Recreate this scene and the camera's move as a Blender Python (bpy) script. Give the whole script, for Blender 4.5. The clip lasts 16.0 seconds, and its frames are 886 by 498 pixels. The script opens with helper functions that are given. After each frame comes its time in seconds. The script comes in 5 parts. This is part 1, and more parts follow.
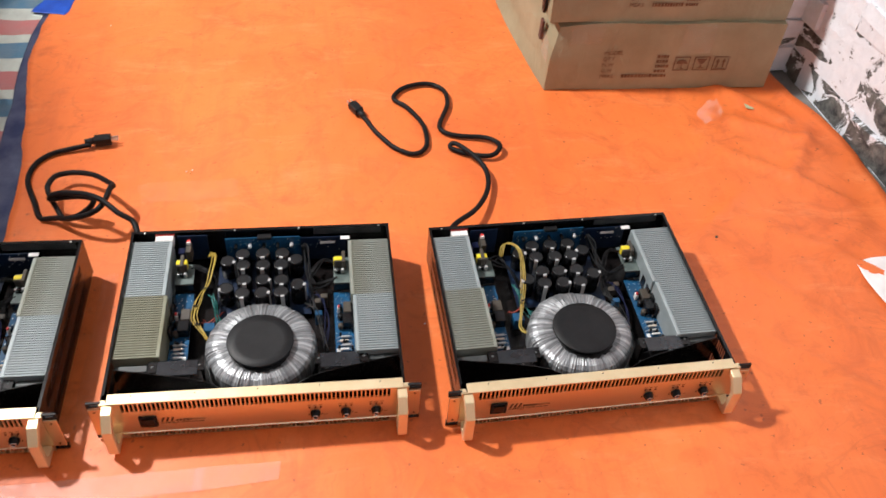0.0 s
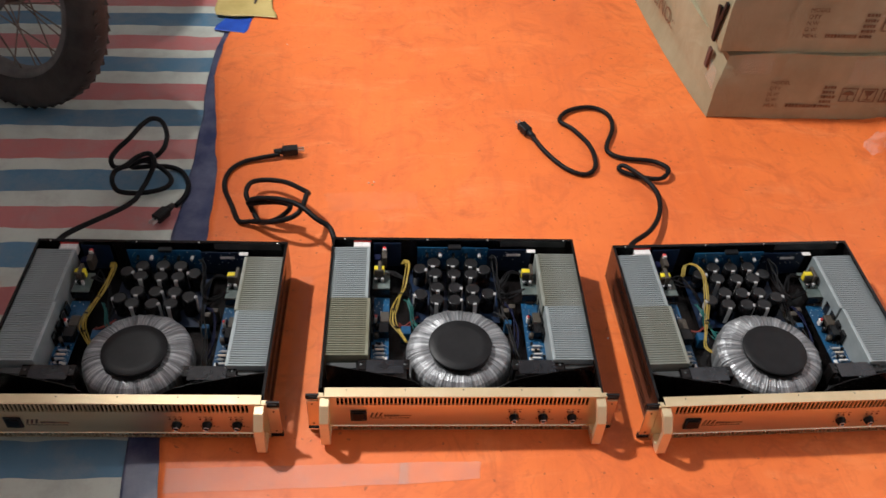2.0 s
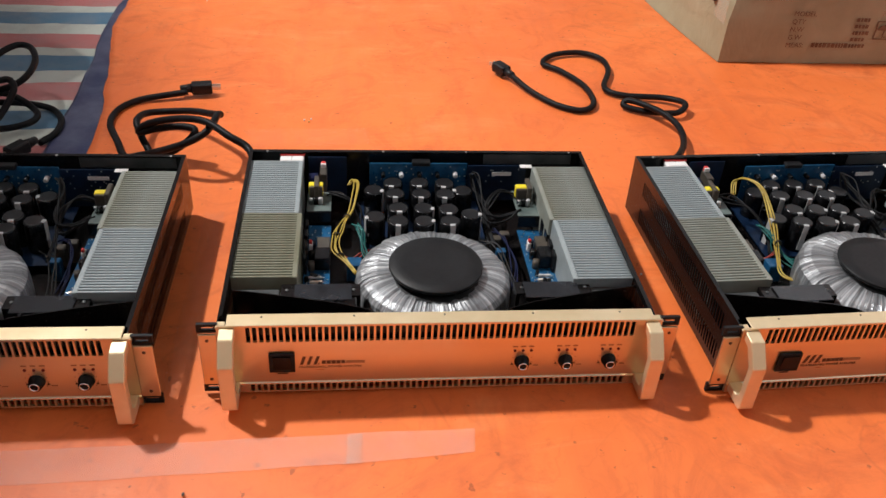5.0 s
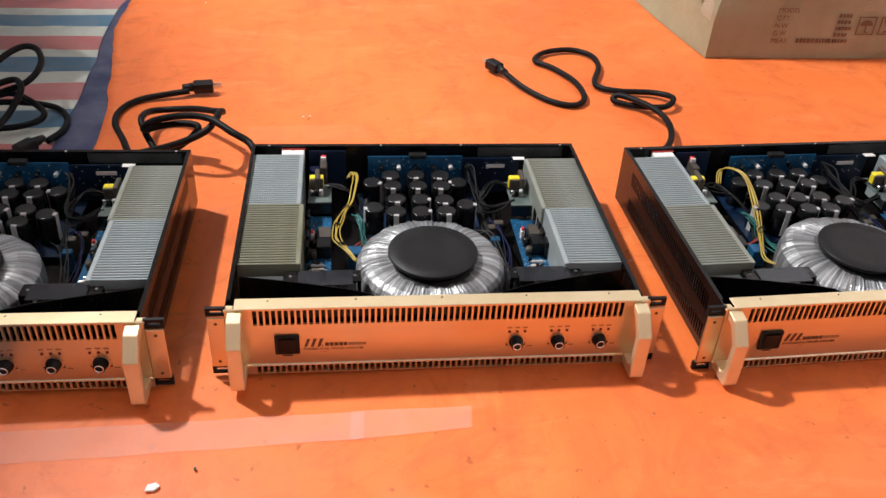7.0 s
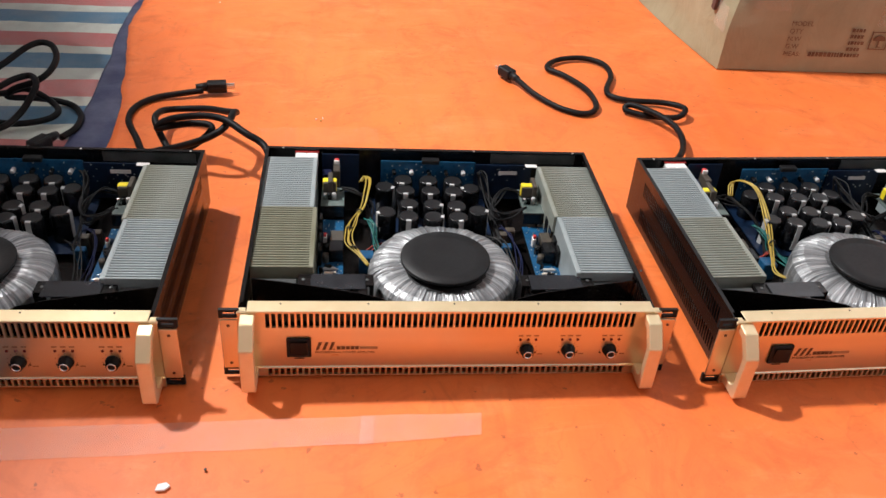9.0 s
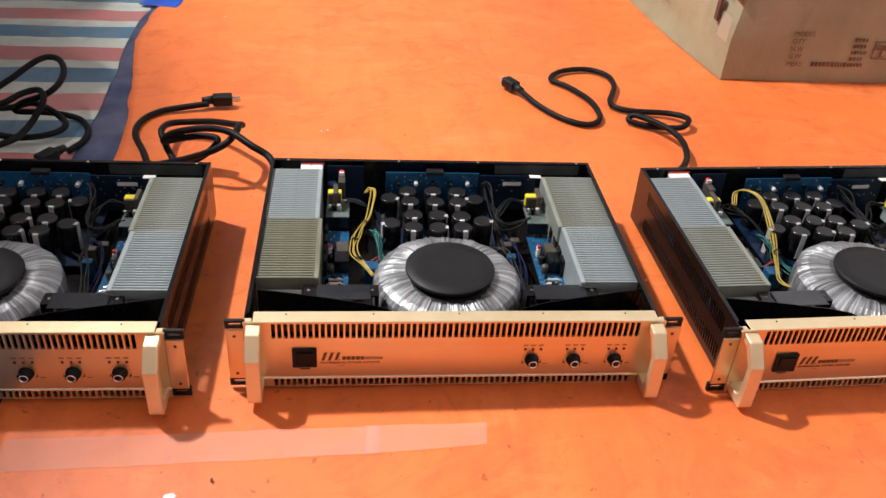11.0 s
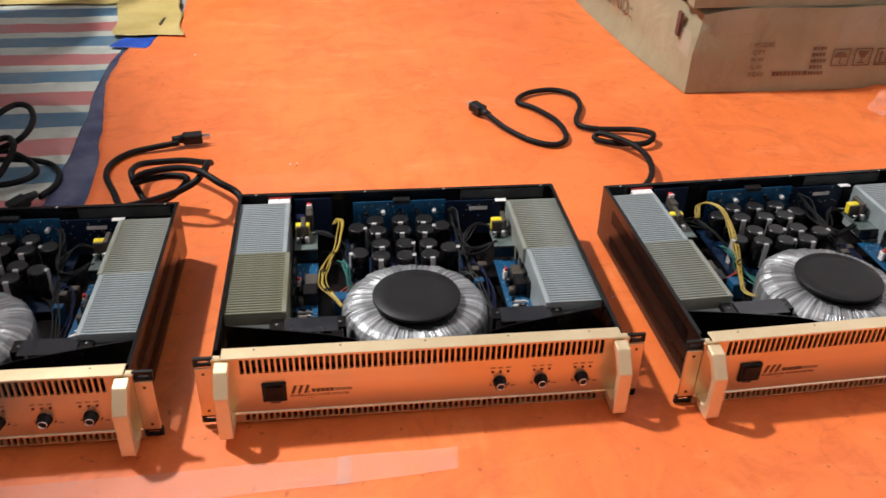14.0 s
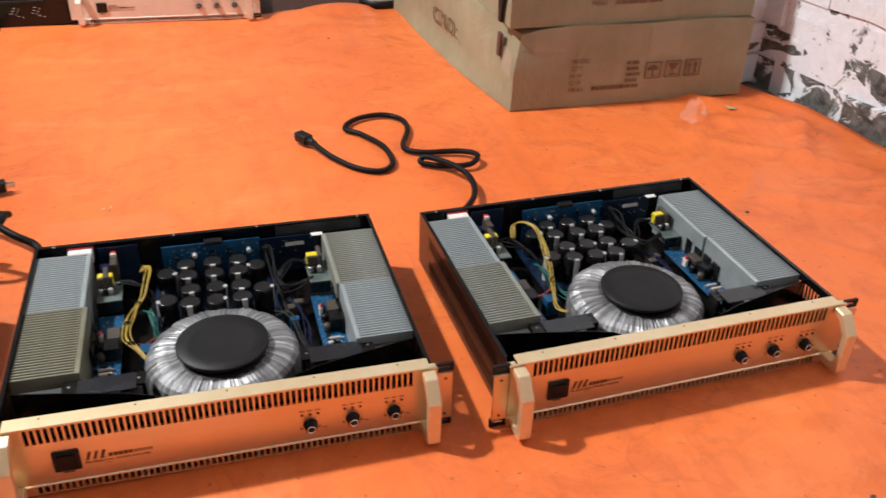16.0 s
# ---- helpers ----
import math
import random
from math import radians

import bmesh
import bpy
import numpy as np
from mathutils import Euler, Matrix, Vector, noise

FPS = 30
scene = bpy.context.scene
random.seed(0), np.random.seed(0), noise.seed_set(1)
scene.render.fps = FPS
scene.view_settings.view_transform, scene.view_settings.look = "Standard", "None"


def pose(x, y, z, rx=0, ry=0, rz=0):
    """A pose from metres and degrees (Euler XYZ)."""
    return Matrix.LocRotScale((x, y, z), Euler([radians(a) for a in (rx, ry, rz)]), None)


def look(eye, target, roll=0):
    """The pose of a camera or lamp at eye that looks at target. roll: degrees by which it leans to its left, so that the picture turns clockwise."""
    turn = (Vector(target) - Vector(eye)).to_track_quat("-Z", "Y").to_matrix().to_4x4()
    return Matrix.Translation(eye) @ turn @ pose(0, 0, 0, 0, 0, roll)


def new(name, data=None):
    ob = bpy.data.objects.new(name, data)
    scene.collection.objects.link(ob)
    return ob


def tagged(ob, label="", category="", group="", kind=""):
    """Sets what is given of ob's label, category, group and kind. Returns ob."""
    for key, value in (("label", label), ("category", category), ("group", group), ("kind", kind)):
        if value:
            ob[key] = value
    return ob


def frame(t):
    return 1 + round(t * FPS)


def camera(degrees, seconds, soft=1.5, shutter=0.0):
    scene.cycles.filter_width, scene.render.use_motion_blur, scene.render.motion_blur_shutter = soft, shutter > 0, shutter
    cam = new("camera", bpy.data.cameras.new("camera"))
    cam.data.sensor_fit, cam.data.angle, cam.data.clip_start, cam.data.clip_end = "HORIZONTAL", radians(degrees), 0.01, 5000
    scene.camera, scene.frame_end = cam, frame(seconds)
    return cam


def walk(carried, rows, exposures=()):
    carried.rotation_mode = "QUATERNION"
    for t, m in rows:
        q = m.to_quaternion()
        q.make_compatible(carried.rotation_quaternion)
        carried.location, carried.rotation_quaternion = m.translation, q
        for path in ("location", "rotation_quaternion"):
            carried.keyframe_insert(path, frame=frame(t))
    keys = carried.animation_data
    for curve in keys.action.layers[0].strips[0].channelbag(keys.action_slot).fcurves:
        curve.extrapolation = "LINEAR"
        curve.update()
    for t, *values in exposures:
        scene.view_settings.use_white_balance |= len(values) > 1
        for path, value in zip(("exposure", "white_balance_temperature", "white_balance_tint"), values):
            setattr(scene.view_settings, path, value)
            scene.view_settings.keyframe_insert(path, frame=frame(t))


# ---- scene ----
cam = camera(55.5, 16.0, shutter=0.5)
EXPOSURES = [(0, 0.05), (0.5, 0.03), (1.0, -0.28), (1.5, -0.38), (3.5, -0.35), (4.7, -0.25), (7, 0.05), (12.5, 0.1), (13.5, 0.03), (14.0, -0.06), (14.5, -0.13), (16, -0.13)]
PATH = [
    (0, (0.124, -0.73, 1.133), (0.375, 0.646, -0.296), 4.7),
    (0.5, (0.11, -0.757, 1.126), (0.299, 0.623, -0.309), 4.5),
    (1, (0.021, -0.774, 1.142), (0.134, 0.634, -0.275), 3.5),
    (1.5, (-0.089, -0.781, 1.156), (-0.022, 0.659, -0.231), 2.7),
    (2, (-0.09, -0.767, 1.147), (-0.001, 0.665, -0.247), 2.5),
    (2.5, (-0.052, -0.761, 1.133), (0.103, 0.634, -0.291), 3.0),
    (3, (-0.025, -0.739, 1.122), (0.174, 0.622, -0.329), 3.4),
    (3.5, (-0.045, -0.675, 0.974), (0.152, 0.733, -0.433), 3.4),
    (4, (-0.073, -0.633, 0.677), (0.082, 0.929, -0.562), 3.4),
    (4.5, (-0.083, -0.631, 0.627), (0.112, 0.988, -0.532), 3.6),
    (7, (-0.093, -0.677, 0.638), (0.122, 0.944, -0.514), 2.9),
    (7.5, (-0.094, -0.682, 0.637), (0.122, 0.942, -0.511), 3.5),
    (8, (-0.099, -0.677, 0.641), (0.111, 0.947, -0.507), 4.2),
    (10.5, (-0.107, -0.675, 0.643), (0.1, 0.957, -0.494), 3.9),
    (11, (-0.105, -0.68, 0.643), (0.093, 0.962, -0.481), 3.6),
    (11.5, (-0.103, -0.687, 0.643), (0.091, 0.96, -0.474), 3.3),
    (12, (-0.104, -0.683, 0.646), (0.078, 0.97, -0.466), 2.8),
    (12.5, (-0.107, -0.68, 0.644), (0.059, 0.978, -0.462), 2.1),
    (13, (-0.101, -0.682, 0.646), (0.058, 0.977, -0.46), 1.6),
    (13.5, (-0.093, -0.688, 0.65), (0.082, 0.976, -0.445), 1.3),
    (14, (-0.074, -0.691, 0.658), (0.143, 0.976, -0.424), 1.0),
    (14.5, (-0.057, -0.696, 0.667), (0.218, 0.979, -0.389), 1.0),
    (15, (-0.033, -0.697, 0.674), (0.299, 0.981, -0.362), 1.1),
    (15.5, (-0.008, -0.695, 0.678), (0.402, 0.969, -0.353), 1.1),
    (16, (0.019, -0.687, 0.674), (0.509, 0.945, -0.373), 1.7),
]
walk(cam, [(t, look(eye, target, roll)) for t, eye, target, roll in PATH], EXPOSURES)

# ---- light ----
world = bpy.data.worlds.new("world")
scene.world = world
world.use_nodes = True
world.node_tree.nodes["Background"].inputs[0].default_value = (0.75, 0.85, 1.0, 1)
world.node_tree.nodes["Background"].inputs[1].default_value = 0.3


def area_lamp(name, eye, target, sx, sy, watts, colour):
    d = bpy.data.lights.new(name, "AREA")
    d.shape, d.size, d.size_y, d.energy, d.color = "RECTANGLE", sx, sy, watts, colour
    ob = new(name, d)
    ob.matrix_world = look(eye, target)
    return ob


LAMP = (-1.58, 1.1, 2.72)
area_lamp("tube_light", LAMP, (-0.2, 0.4, 0), 0.2, 0.1, 151, (1.0, 0.98, 0.96))


# ---- materials ----
def nodes_of(name, rough=0.5, metal=0.0, coat=0.0):
    m = bpy.data.materials.new(name)
    m.use_nodes = True
    b = m.node_tree.nodes["Principled BSDF"]
    b.inputs["Roughness"].default_value = rough
    b.inputs["Metallic"].default_value = metal
    b.inputs["Coat Weight"].default_value = coat
    return m, m.node_tree.nodes, m.node_tree.links, b


def noise_tex(n, l, scale, detail=4, rough=0.6, coord="Object", stretch=None, distort=0.0):
    tc = n.new("ShaderNodeTexCoord")
    t = n.new("ShaderNodeTexNoise")
    t.inputs["Scale"].default_value = scale
    t.inputs["Detail"].default_value = detail
    t.inputs["Roughness"].default_value = rough
    t.inputs["Distortion"].default_value = distort
    src = tc.outputs[coord]
    if stretch:
        mp = n.new("ShaderNodeMapping")
        mp.inputs["Scale"].default_value = stretch
        l.new(src, mp.inputs[0])
        src = mp.outputs[0]
    l.new(src, t.inputs["Vector"])
    return t.outputs["Fac"]


def ramp(n, l, fac, stops):
    r = n.new("ShaderNodeValToRGB")
    while len(r.color_ramp.elements) < len(stops):
        r.color_ramp.elements.new(0.5)
    for e, (p, c) in zip(r.color_ramp.elements, stops):
        e.position, e.color = p, (*c, 1)
    l.new(fac, r.inputs[0])
    return r.outputs[0]


def mixed(n, l, fac, a, b, mode="MIX"):
    x = n.new("ShaderNodeMix")
    x.data_type, x.blend_type = "RGBA", mode
    for i, v in ((0, fac), (6, a), (7, b)):
        if isinstance(v, (int, float)):
            x.inputs[i].default_value = v
        elif isinstance(v, tuple):
            x.inputs[i].default_value = (*v, 1)
        else:
            l.new(v, x.inputs[i])
    return x.outputs[2]


def bump(n, l, b, height, strength, dist=0.002):
    x = n.new("ShaderNodeBump")
    x.inputs["Strength"].default_value = strength
    x.inputs["Distance"].default_value = dist
    l.new(height, x.inputs["Height"])
    l.new(x.outputs[0], b.inputs["Normal"])


def surface(name, lo, hi, rough=0.5, metal=0.0, scale=30, grain=200, bumpy=0.15, coat=0.0, stretch=None, shine=0.5):
    """A surface with broad variation between two colours, fine grain in the gloss and the relief."""
    m, n, l, b = nodes_of(name, rough, metal, coat)
    b.inputs["Specular IOR Level"].default_value = shine
    f = noise_tex(n, l, scale, stretch=stretch)
    l.new(ramp(n, l, f, [(0.35, lo), (0.65, hi)]), b.inputs["Base Color"])
    g = noise_tex(n, l, grain, 3, stretch=stretch)
    r = n.new("ShaderNodeMapRange")
    r.inputs["To Min"].default_value, r.inputs["To Max"].default_value = max(0.03, rough - 0.1), min(1, rough + 0.1)
    l.new(g, r.inputs[0])
    l.new(r.outputs[0], b.inputs["Roughness"])
    if bumpy:
        bump(n, l, b, g, bumpy, 0.001)
    return m


def orange_sheet_material():
    m, n, l, b = nodes_of("orange_tarpaulin", 0.42)
    broad = noise_tex(n, l, 2.3, 5, 0.6, distort=0.4)
    mid = noise_tex(n, l, 8, 7, 0.68, distort=1.4)
    col = ramp(n, l, broad, [(0.3, (0.75, 0.154, 0.034)), (0.7, (0.91, 0.224, 0.054))])
    col = mixed(n, l, ramp(n, l, mid, [(0.5, (0, 0, 0)), (0.7, (0.62, 0.62, 0.62))]), col, (0.57, 0.108, 0.028))
    # pale scuffs and thin creases of dirt
    scuff = noise_tex(n, l, 4.5, 8, 0.72, stretch=(1, 3, 1), distort=0.5)
    col = mixed(n, l, ramp(n, l, scuff, [(0.54, (0, 0, 0)), (0.72, (0.45, 0.45, 0.45))]), col, (0.95, 0.34, 0.13))
    crease = noise_tex(n, l, 5.5, 3, 0.5, distort=2.5)
    worn = noise_tex(n, l, 3.1, 3, 0.6)
    line = ramp(n, l, crease, [(0.465, (0, 0, 0)), (0.5, (0.2, 0.2, 0.2)), (0.535, (0, 0, 0))])
    line = mixed(n, l, 1.0, line, ramp(n, l, worn, [(0.48, (0, 0, 0)), (0.62, (1, 1, 1))]), "MULTIPLY")
    col = mixed(n, l, line, col, (0.38, 0.065, 0.02))
    fine = noise_tex(n, l, 26, 5, 0.7, distort=0.8)
    col = mixed(n, l, ramp(n, l, fine, [(0.56, (0, 0, 0)), (0.72, (0.35, 0.35, 0.35))]), col, (0.5, 0.085, 0.022))
    streak = noise_tex(n, l, 3.2, 5, 0.65, stretch=(7, 0.7, 1), distort=0.3)
    col = mixed(n, l, ramp(n, l, streak, [(0.5, (0, 0, 0)), (0.68, (0.4, 0.4, 0.4))]), col, (0.66, 0.135, 0.038))
    speck = noise_tex(n, l, 90, 2, 0.5)
    col = mixed(n, l, ramp(n, l, speck, [(0.70, (0, 0, 0)), (0.74, (0.55, 0.55, 0.55))]), col, (0.25, 0.05, 0.02))
    l.new(col, b.inputs["Base Color"])
    l.new(ramp(n, l, mid, [(0.3, (0.36,) * 3), (0.7, (0.55,) * 3)]), b.inputs["Roughness"])
    weave = noise_tex(n, l, 420, 2)
    h = mixed(n, l, 0.06, crease, weave)
    h = mixed(n, l, 0.4, h, mid)
    bump(n, l, b, h, 0.2, 0.005)
    return m


def stripes_material():
    """Woven plastic tarpaulin with blue, pale and red stripes across y."""
    m, n, l, b = nodes_of("striped_tarpaulin", 0.5)
    tc = n.new("ShaderNodeTexCoord")
    sep = n.new("ShaderNodeSeparateXYZ")
    l.new(tc.outputs["Object"], sep.inputs[0])
    wob = noise_tex(n, l, 7, 2)

    def math(op, a, c):
        x = n.new("ShaderNodeMath")
        x.operation = op
        for i, v in enumerate((a, c)):
            if isinstance(v, (int, float)):
                x.inputs[i].default_value = v
            else:
                l.new(v, x.inputs[i])
        return x.outputs[0]

    y = math("ADD", sep.outputs[1], math("MULTIPLY", math("SUBTRACT", wob, 0.5), 0.025))
    f = math("FRACT", math("DIVIDE", math("SUBTRACT", y, STRIPE_Y), STRIPE), 0)
    r = n.new("ShaderNodeValToRGB")
    r.color_ramp.interpolation = "CONSTANT"
    blue, pale, red = (0.088, 0.2, 0.305, 1), (0.57, 0.61, 0.545, 1), (0.52, 0.175, 0.17, 1)
    stops = [(0.0, blue), (0.30, pale), (0.47, red), (0.77, pale)]
    while len(r.color_ramp.elements) < len(stops):
        r.color_ramp.elements.new(0.5)
    for e, (p, c) in zip(r.color_ramp.elements, stops):
        e.position, e.color = p, c
    l.new(f, r.inputs[0])
    dirt = noise_tex(n, l, 14, 6, 0.7)
    col = mixed(n, l, ramp(n, l, dirt, [(0.45, (0, 0, 0)), (0.75, (0.55,) * 3)]), r.outputs[0], (0.3, 0.29, 0.27))
    l.new(col, b.inputs["Base Color"])
    fold = noise_tex(n, l, 18, 4, 0.5, stretch=(1, 0.35, 1), distort=0.8)
    weave = noise_tex(n, l, 500, 2)
    bump(n, l, b, mixed(n, l, 0.2, fold, weave), 0.5, 0.012)
    return m


STRIPE_Y, STRIPE = 0.595, 0.2245


def cardboard_material():
    m, n, l, b = nodes_of("cardboard", 0.62)
    a = noise_tex(n, l, 6, 5, 0.6, "Object")
    flute = noise_tex(n, l, 60, 3, 0.5, "Object", (1, 1, 0.06))
    col = ramp(n, l, a, [(0.3, (0.265, 0.245, 0.15)), (0.7, (0.375, 0.345, 0.225))])
    col = mixed(n, l, ramp(n, l, flute, [(0.4, (0, 0, 0)), (0.7, (0.1,) * 3)]), col, (0.25, 0.20, 0.12))
    stain = noise_tex(n, l, 2.6, 4, 0.6, distort=0.8)
    col = mixed(n, l, ramp(n, l, stain, [(0.56, (0, 0, 0)), (0.7, (0.5,) * 3)]), col, (0.36, 0.2, 0.1))
    l.new(col, b.inputs["Base Color"])
    crumple = noise_tex(n, l, 11, 4, 0.55, "Object", distort=1.2)
    bump(n, l, b, mixed(n, l, 0.12, crumple, flute), 0.5, 0.012)
    return m


def whitewash_material(name="chipped_whitewash", cover=0.385):
    m, n, l, b = nodes_of(name, 0.85)
    info = n.new("ShaderNodeObjectInfo")
    tc = n.new("ShaderNodeTexCoord")
    add = n.new("ShaderNodeVectorMath")
    l.new(tc.outputs["Object"], add.inputs[0])
    l.new(info.outputs["Location"], add.inputs[1])
    fac = []
    for scale, detail, distort in ((12, 9, 0.8), (34, 6, 0.3)):
        t = n.new("ShaderNodeTexNoise")
        for k, v in (("Scale", scale), ("Detail", detail), ("Roughness", 0.68), ("Distortion", distort)):
            t.inputs[k].default_value = v
        l.new(add.outputs[0], t.inputs["Vector"])
        fac.append(t.outputs["Fac"])
    big, small = fac
    white = ramp(n, l, small, [(0.3, (0.74, 0.78, 0.83)), (0.6, (0.83, 0.87, 0.92))])
    bare = ramp(n, l, small, [(0.35, (0.03, 0.03, 0.032)), (0.65, (0.2, 0.2, 0.185))])
    flake = ramp(n, l, big, [(cover, (1, 1, 1)), (cover + 0.03, (0, 0, 0))])
    l.new(mixed(n, l, flake, white, bare), b.inputs["Base Color"])
    bump(n, l, b, mixed(n, l, 0.3, big, small), 0.7, 0.012)
    return m


def wrap_material():
    """Clear film wound round a silver coil: glossy, with sharp radial pleats of uneven length, their highlights put
    into the colour.
    """
    m, n, l, b = nodes_of("silver_film", 0.3, 0.45)
    tc = n.new("ShaderNodeTexCoord")
    g = n.new("ShaderNodeTexGradient")
    g.gradient_type = "RADIAL"
    l.new(tc.outputs["Object"], g.inputs[0])
    ln = n.new("ShaderNodeVectorMath")
    ln.operation = "LENGTH"
    l.new(tc.outputs["Object"], ln.inputs[0])
    pair = n.new("ShaderNodeCombineXYZ")
    l.new(g.outputs["Fac"], pair.inputs[0])
    l.new(ln.outputs["Value"], pair.inputs[1])
    outs = []
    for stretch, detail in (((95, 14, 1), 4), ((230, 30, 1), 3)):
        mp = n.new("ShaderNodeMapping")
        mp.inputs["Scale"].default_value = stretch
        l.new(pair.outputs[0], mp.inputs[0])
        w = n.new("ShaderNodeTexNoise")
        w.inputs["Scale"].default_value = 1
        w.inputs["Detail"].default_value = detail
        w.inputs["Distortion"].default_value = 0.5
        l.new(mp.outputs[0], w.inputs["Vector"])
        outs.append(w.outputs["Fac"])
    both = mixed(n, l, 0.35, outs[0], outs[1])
    # the palest stop paints white highlights along the pleats
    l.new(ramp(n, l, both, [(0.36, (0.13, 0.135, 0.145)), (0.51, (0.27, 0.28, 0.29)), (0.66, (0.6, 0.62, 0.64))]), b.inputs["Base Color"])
    bump(n, l, b, both, 0.7, 0.006)
    return m


def see_through(name, colour, share, rough=0.15):
    """Thin clear plastic: mostly see-through, with a glossy film."""
    m, n, l, b = nodes_of(name, rough)
    b.inputs["Base Color"].default_value = (*colour, 1)
    f = noise_tex(n, l, 25, 4, 0.6)
    r = n.new("ShaderNodeMapRange")
    r.inputs["To Min"].default_value, r.inputs["To Max"].default_value = share * 0.4, share * 1.6
    l.new(f, r.inputs[0])
    l.new(r.outputs[0], b.inputs["Alpha"])
    bump(n, l, b, f, 0.4, 0.004)
    return m


ORANGE = orange_sheet_material()
STRIPED = stripes_material()
NAVY = surface("navy_sheet", (0.018, 0.026, 0.085), (0.095, 0.105, 0.17), 0.4, scale=16, grain=300, bumpy=0.3)
BRIGHT_BLUE = surface("bright_blue_sheet", (0.01, 0.06, 0.4), (0.02, 0.1, 0.55), 0.45)
YELLOW_SHEET = surface("mustard_paper", (0.42, 0.32, 0.10), (0.56, 0.44, 0.17), 0.6, scale=9, grain=80, bumpy=0.5)
CONCRETE = surface("grey_concrete", (0.14, 0.14, 0.13), (0.28, 0.27, 0.26), 0.85, scale=8, grain=90, bumpy=0.6)
BROWN_FLOOR = surface("brown_floor", (0.04, 0.014, 0.009), (0.075, 0.026, 0.015), 0.7, scale=6, grain=70, bumpy=0.4)
PLASTER = surface("whitewashed_plaster", (0.5, 0.51, 0.53), (0.6, 0.61, 0.63), 0.9, scale=3, grain=60, bumpy=0.4)
PLASTER_PALE = surface("pale_plaster", (0.68, 0.69, 0.7), (0.78, 0.79, 0.8), 0.9, scale=3, grain=60, bumpy=0.4)
POLISHED = surface("polished_gold", (0.85, 0.7, 0.46), (0.92, 0.78, 0.55), 0.18, 0.9, scale=20)
CARD = cardboard_material()
WHITEWASH = whitewash_material()
BARE = whitewash_material("bare_stone_with_traces_of_whitewash", 0.53)
BLACK = surface("black_enamel", (0.005, 0.0045, 0.0045), (0.009, 0.007, 0.007), 0.24, scale=18, grain=350, bumpy=0.05, shine=0.36)
GOLD = surface("brushed_gold", (0.72, 0.55, 0.33), (0.80, 0.62, 0.39), 0.32, 0.85, scale=12, grain=260, bumpy=0.05, stretch=(0.08, 1, 1))
GOLD_EDGE = surface("satin_gold", (0.76, 0.60, 0.36), (0.84, 0.69, 0.45), 0.42, 0.6, scale=20, grain=300, bumpy=0.06)
PALE_GOLD = surface("pale_gold", (0.72, 0.62, 0.52), (0.8, 0.7, 0.6), 0.42, 0.2, scale=20, grain=300, bumpy=0.05)
ALU = surface("cast_aluminium", (0.28, 0.325, 0.335), (0.365, 0.41, 0.42), 0.45, 0.3, scale=25, grain=260, bumpy=0.2)
ALU_OLIVE = surface("olive_aluminium", (0.215, 0.22, 0.168), (0.325, 0.35, 0.325), 0.46, 0.3, scale=9, grain=260, bumpy=0.2)
ALU_YELLOWISH = surface("yellowish_aluminium", (0.165, 0.16, 0.1), (0.26, 0.265, 0.205), 0.46, 0.3, scale=11, grain=260, bumpy=0.2)
FILM = wrap_material()
RUBBER = surface("black_rubber", (0.005, 0.005, 0.006), (0.011, 0.011, 0.012), 0.5, scale=30, grain=300, bumpy=0.15, shine=0.28)
CAN = surface("capacitor_sleeve", (0.006, 0.006, 0.007), (0.011, 0.011, 0.012), 0.24, scale=40, grain=300, bumpy=0.03, shine=0.35)
CAN_TOP = surface("capacitor_top", (0.006, 0.006, 0.007), (0.012, 0.012, 0.013), 0.36, scale=60, grain=300, bumpy=0.1, shine=0.4)
STRIPE_GREY = surface("grey_print", (0.4, 0.4, 0.4), (0.55, 0.55, 0.55), 0.4)
PCB = surface("blue_board", (0.006, 0.05, 0.12), (0.012, 0.095, 0.21), 0.3, scale=60, grain=220, bumpy=0.2)
PCB_DARK = surface("dark_blue_board", (0.003, 0.01, 0.03), (0.005, 0.018, 0.05), 0.35, scale=60, grain=220, bumpy=0.2)
SOLDER = surface("solder", (0.6, 0.6, 0.58), (0.75, 0.75, 0.72), 0.3, 0.9)
YELLOW = surface("yellow_plastic", (0.75, 0.6, 0.02), (0.85, 0.72, 0.04), 0.4)
WIRE_YELLOW = surface("yellow_wire", (0.33, 0.22, 0.025), (0.46, 0.33, 0.05), 0.45)
WIRE_TEAL = surface("teal_wire", (0.008, 0.1, 0.09), (0.012, 0.15, 0.14), 0.45)
WIRE_BLUE = surface("blue_wire", (0.005, 0.009, 0.04), (0.009, 0.012, 0.04), 0.5, shine=0.12)
WIRE_RED = surface("red_wire", (0.25, 0.03, 0.02), (0.35, 0.06, 0.04), 0.45)
WIRE_WHITE = surface("grey_wire", (0.02, 0.02, 0.02), (0.04, 0.04, 0.04), 0.5, shine=0.12)
CABLE = surface("black_pvc", (0.005, 0.005, 0.006), (0.010, 0.010, 0.011), 0.5, scale=60, grain=300, bumpy=0.1, shine=0.14)
WHITE = surface("white_plastic", (0.7, 0.68, 0.66), (0.82, 0.8, 0.78), 0.4)
RED = surface("red_plastic", (0.5, 0.02, 0.02), (0.65, 0.05, 0.04), 0.4)
LED_RED = surface("dark_red_lens", (0.12, 0.008, 0.008), (0.2, 0.015, 0.012), 0.3)
BROWN = surface("brown_part", (0.04, 0.033, 0.026), (0.08, 0.066, 0.05), 0.5)
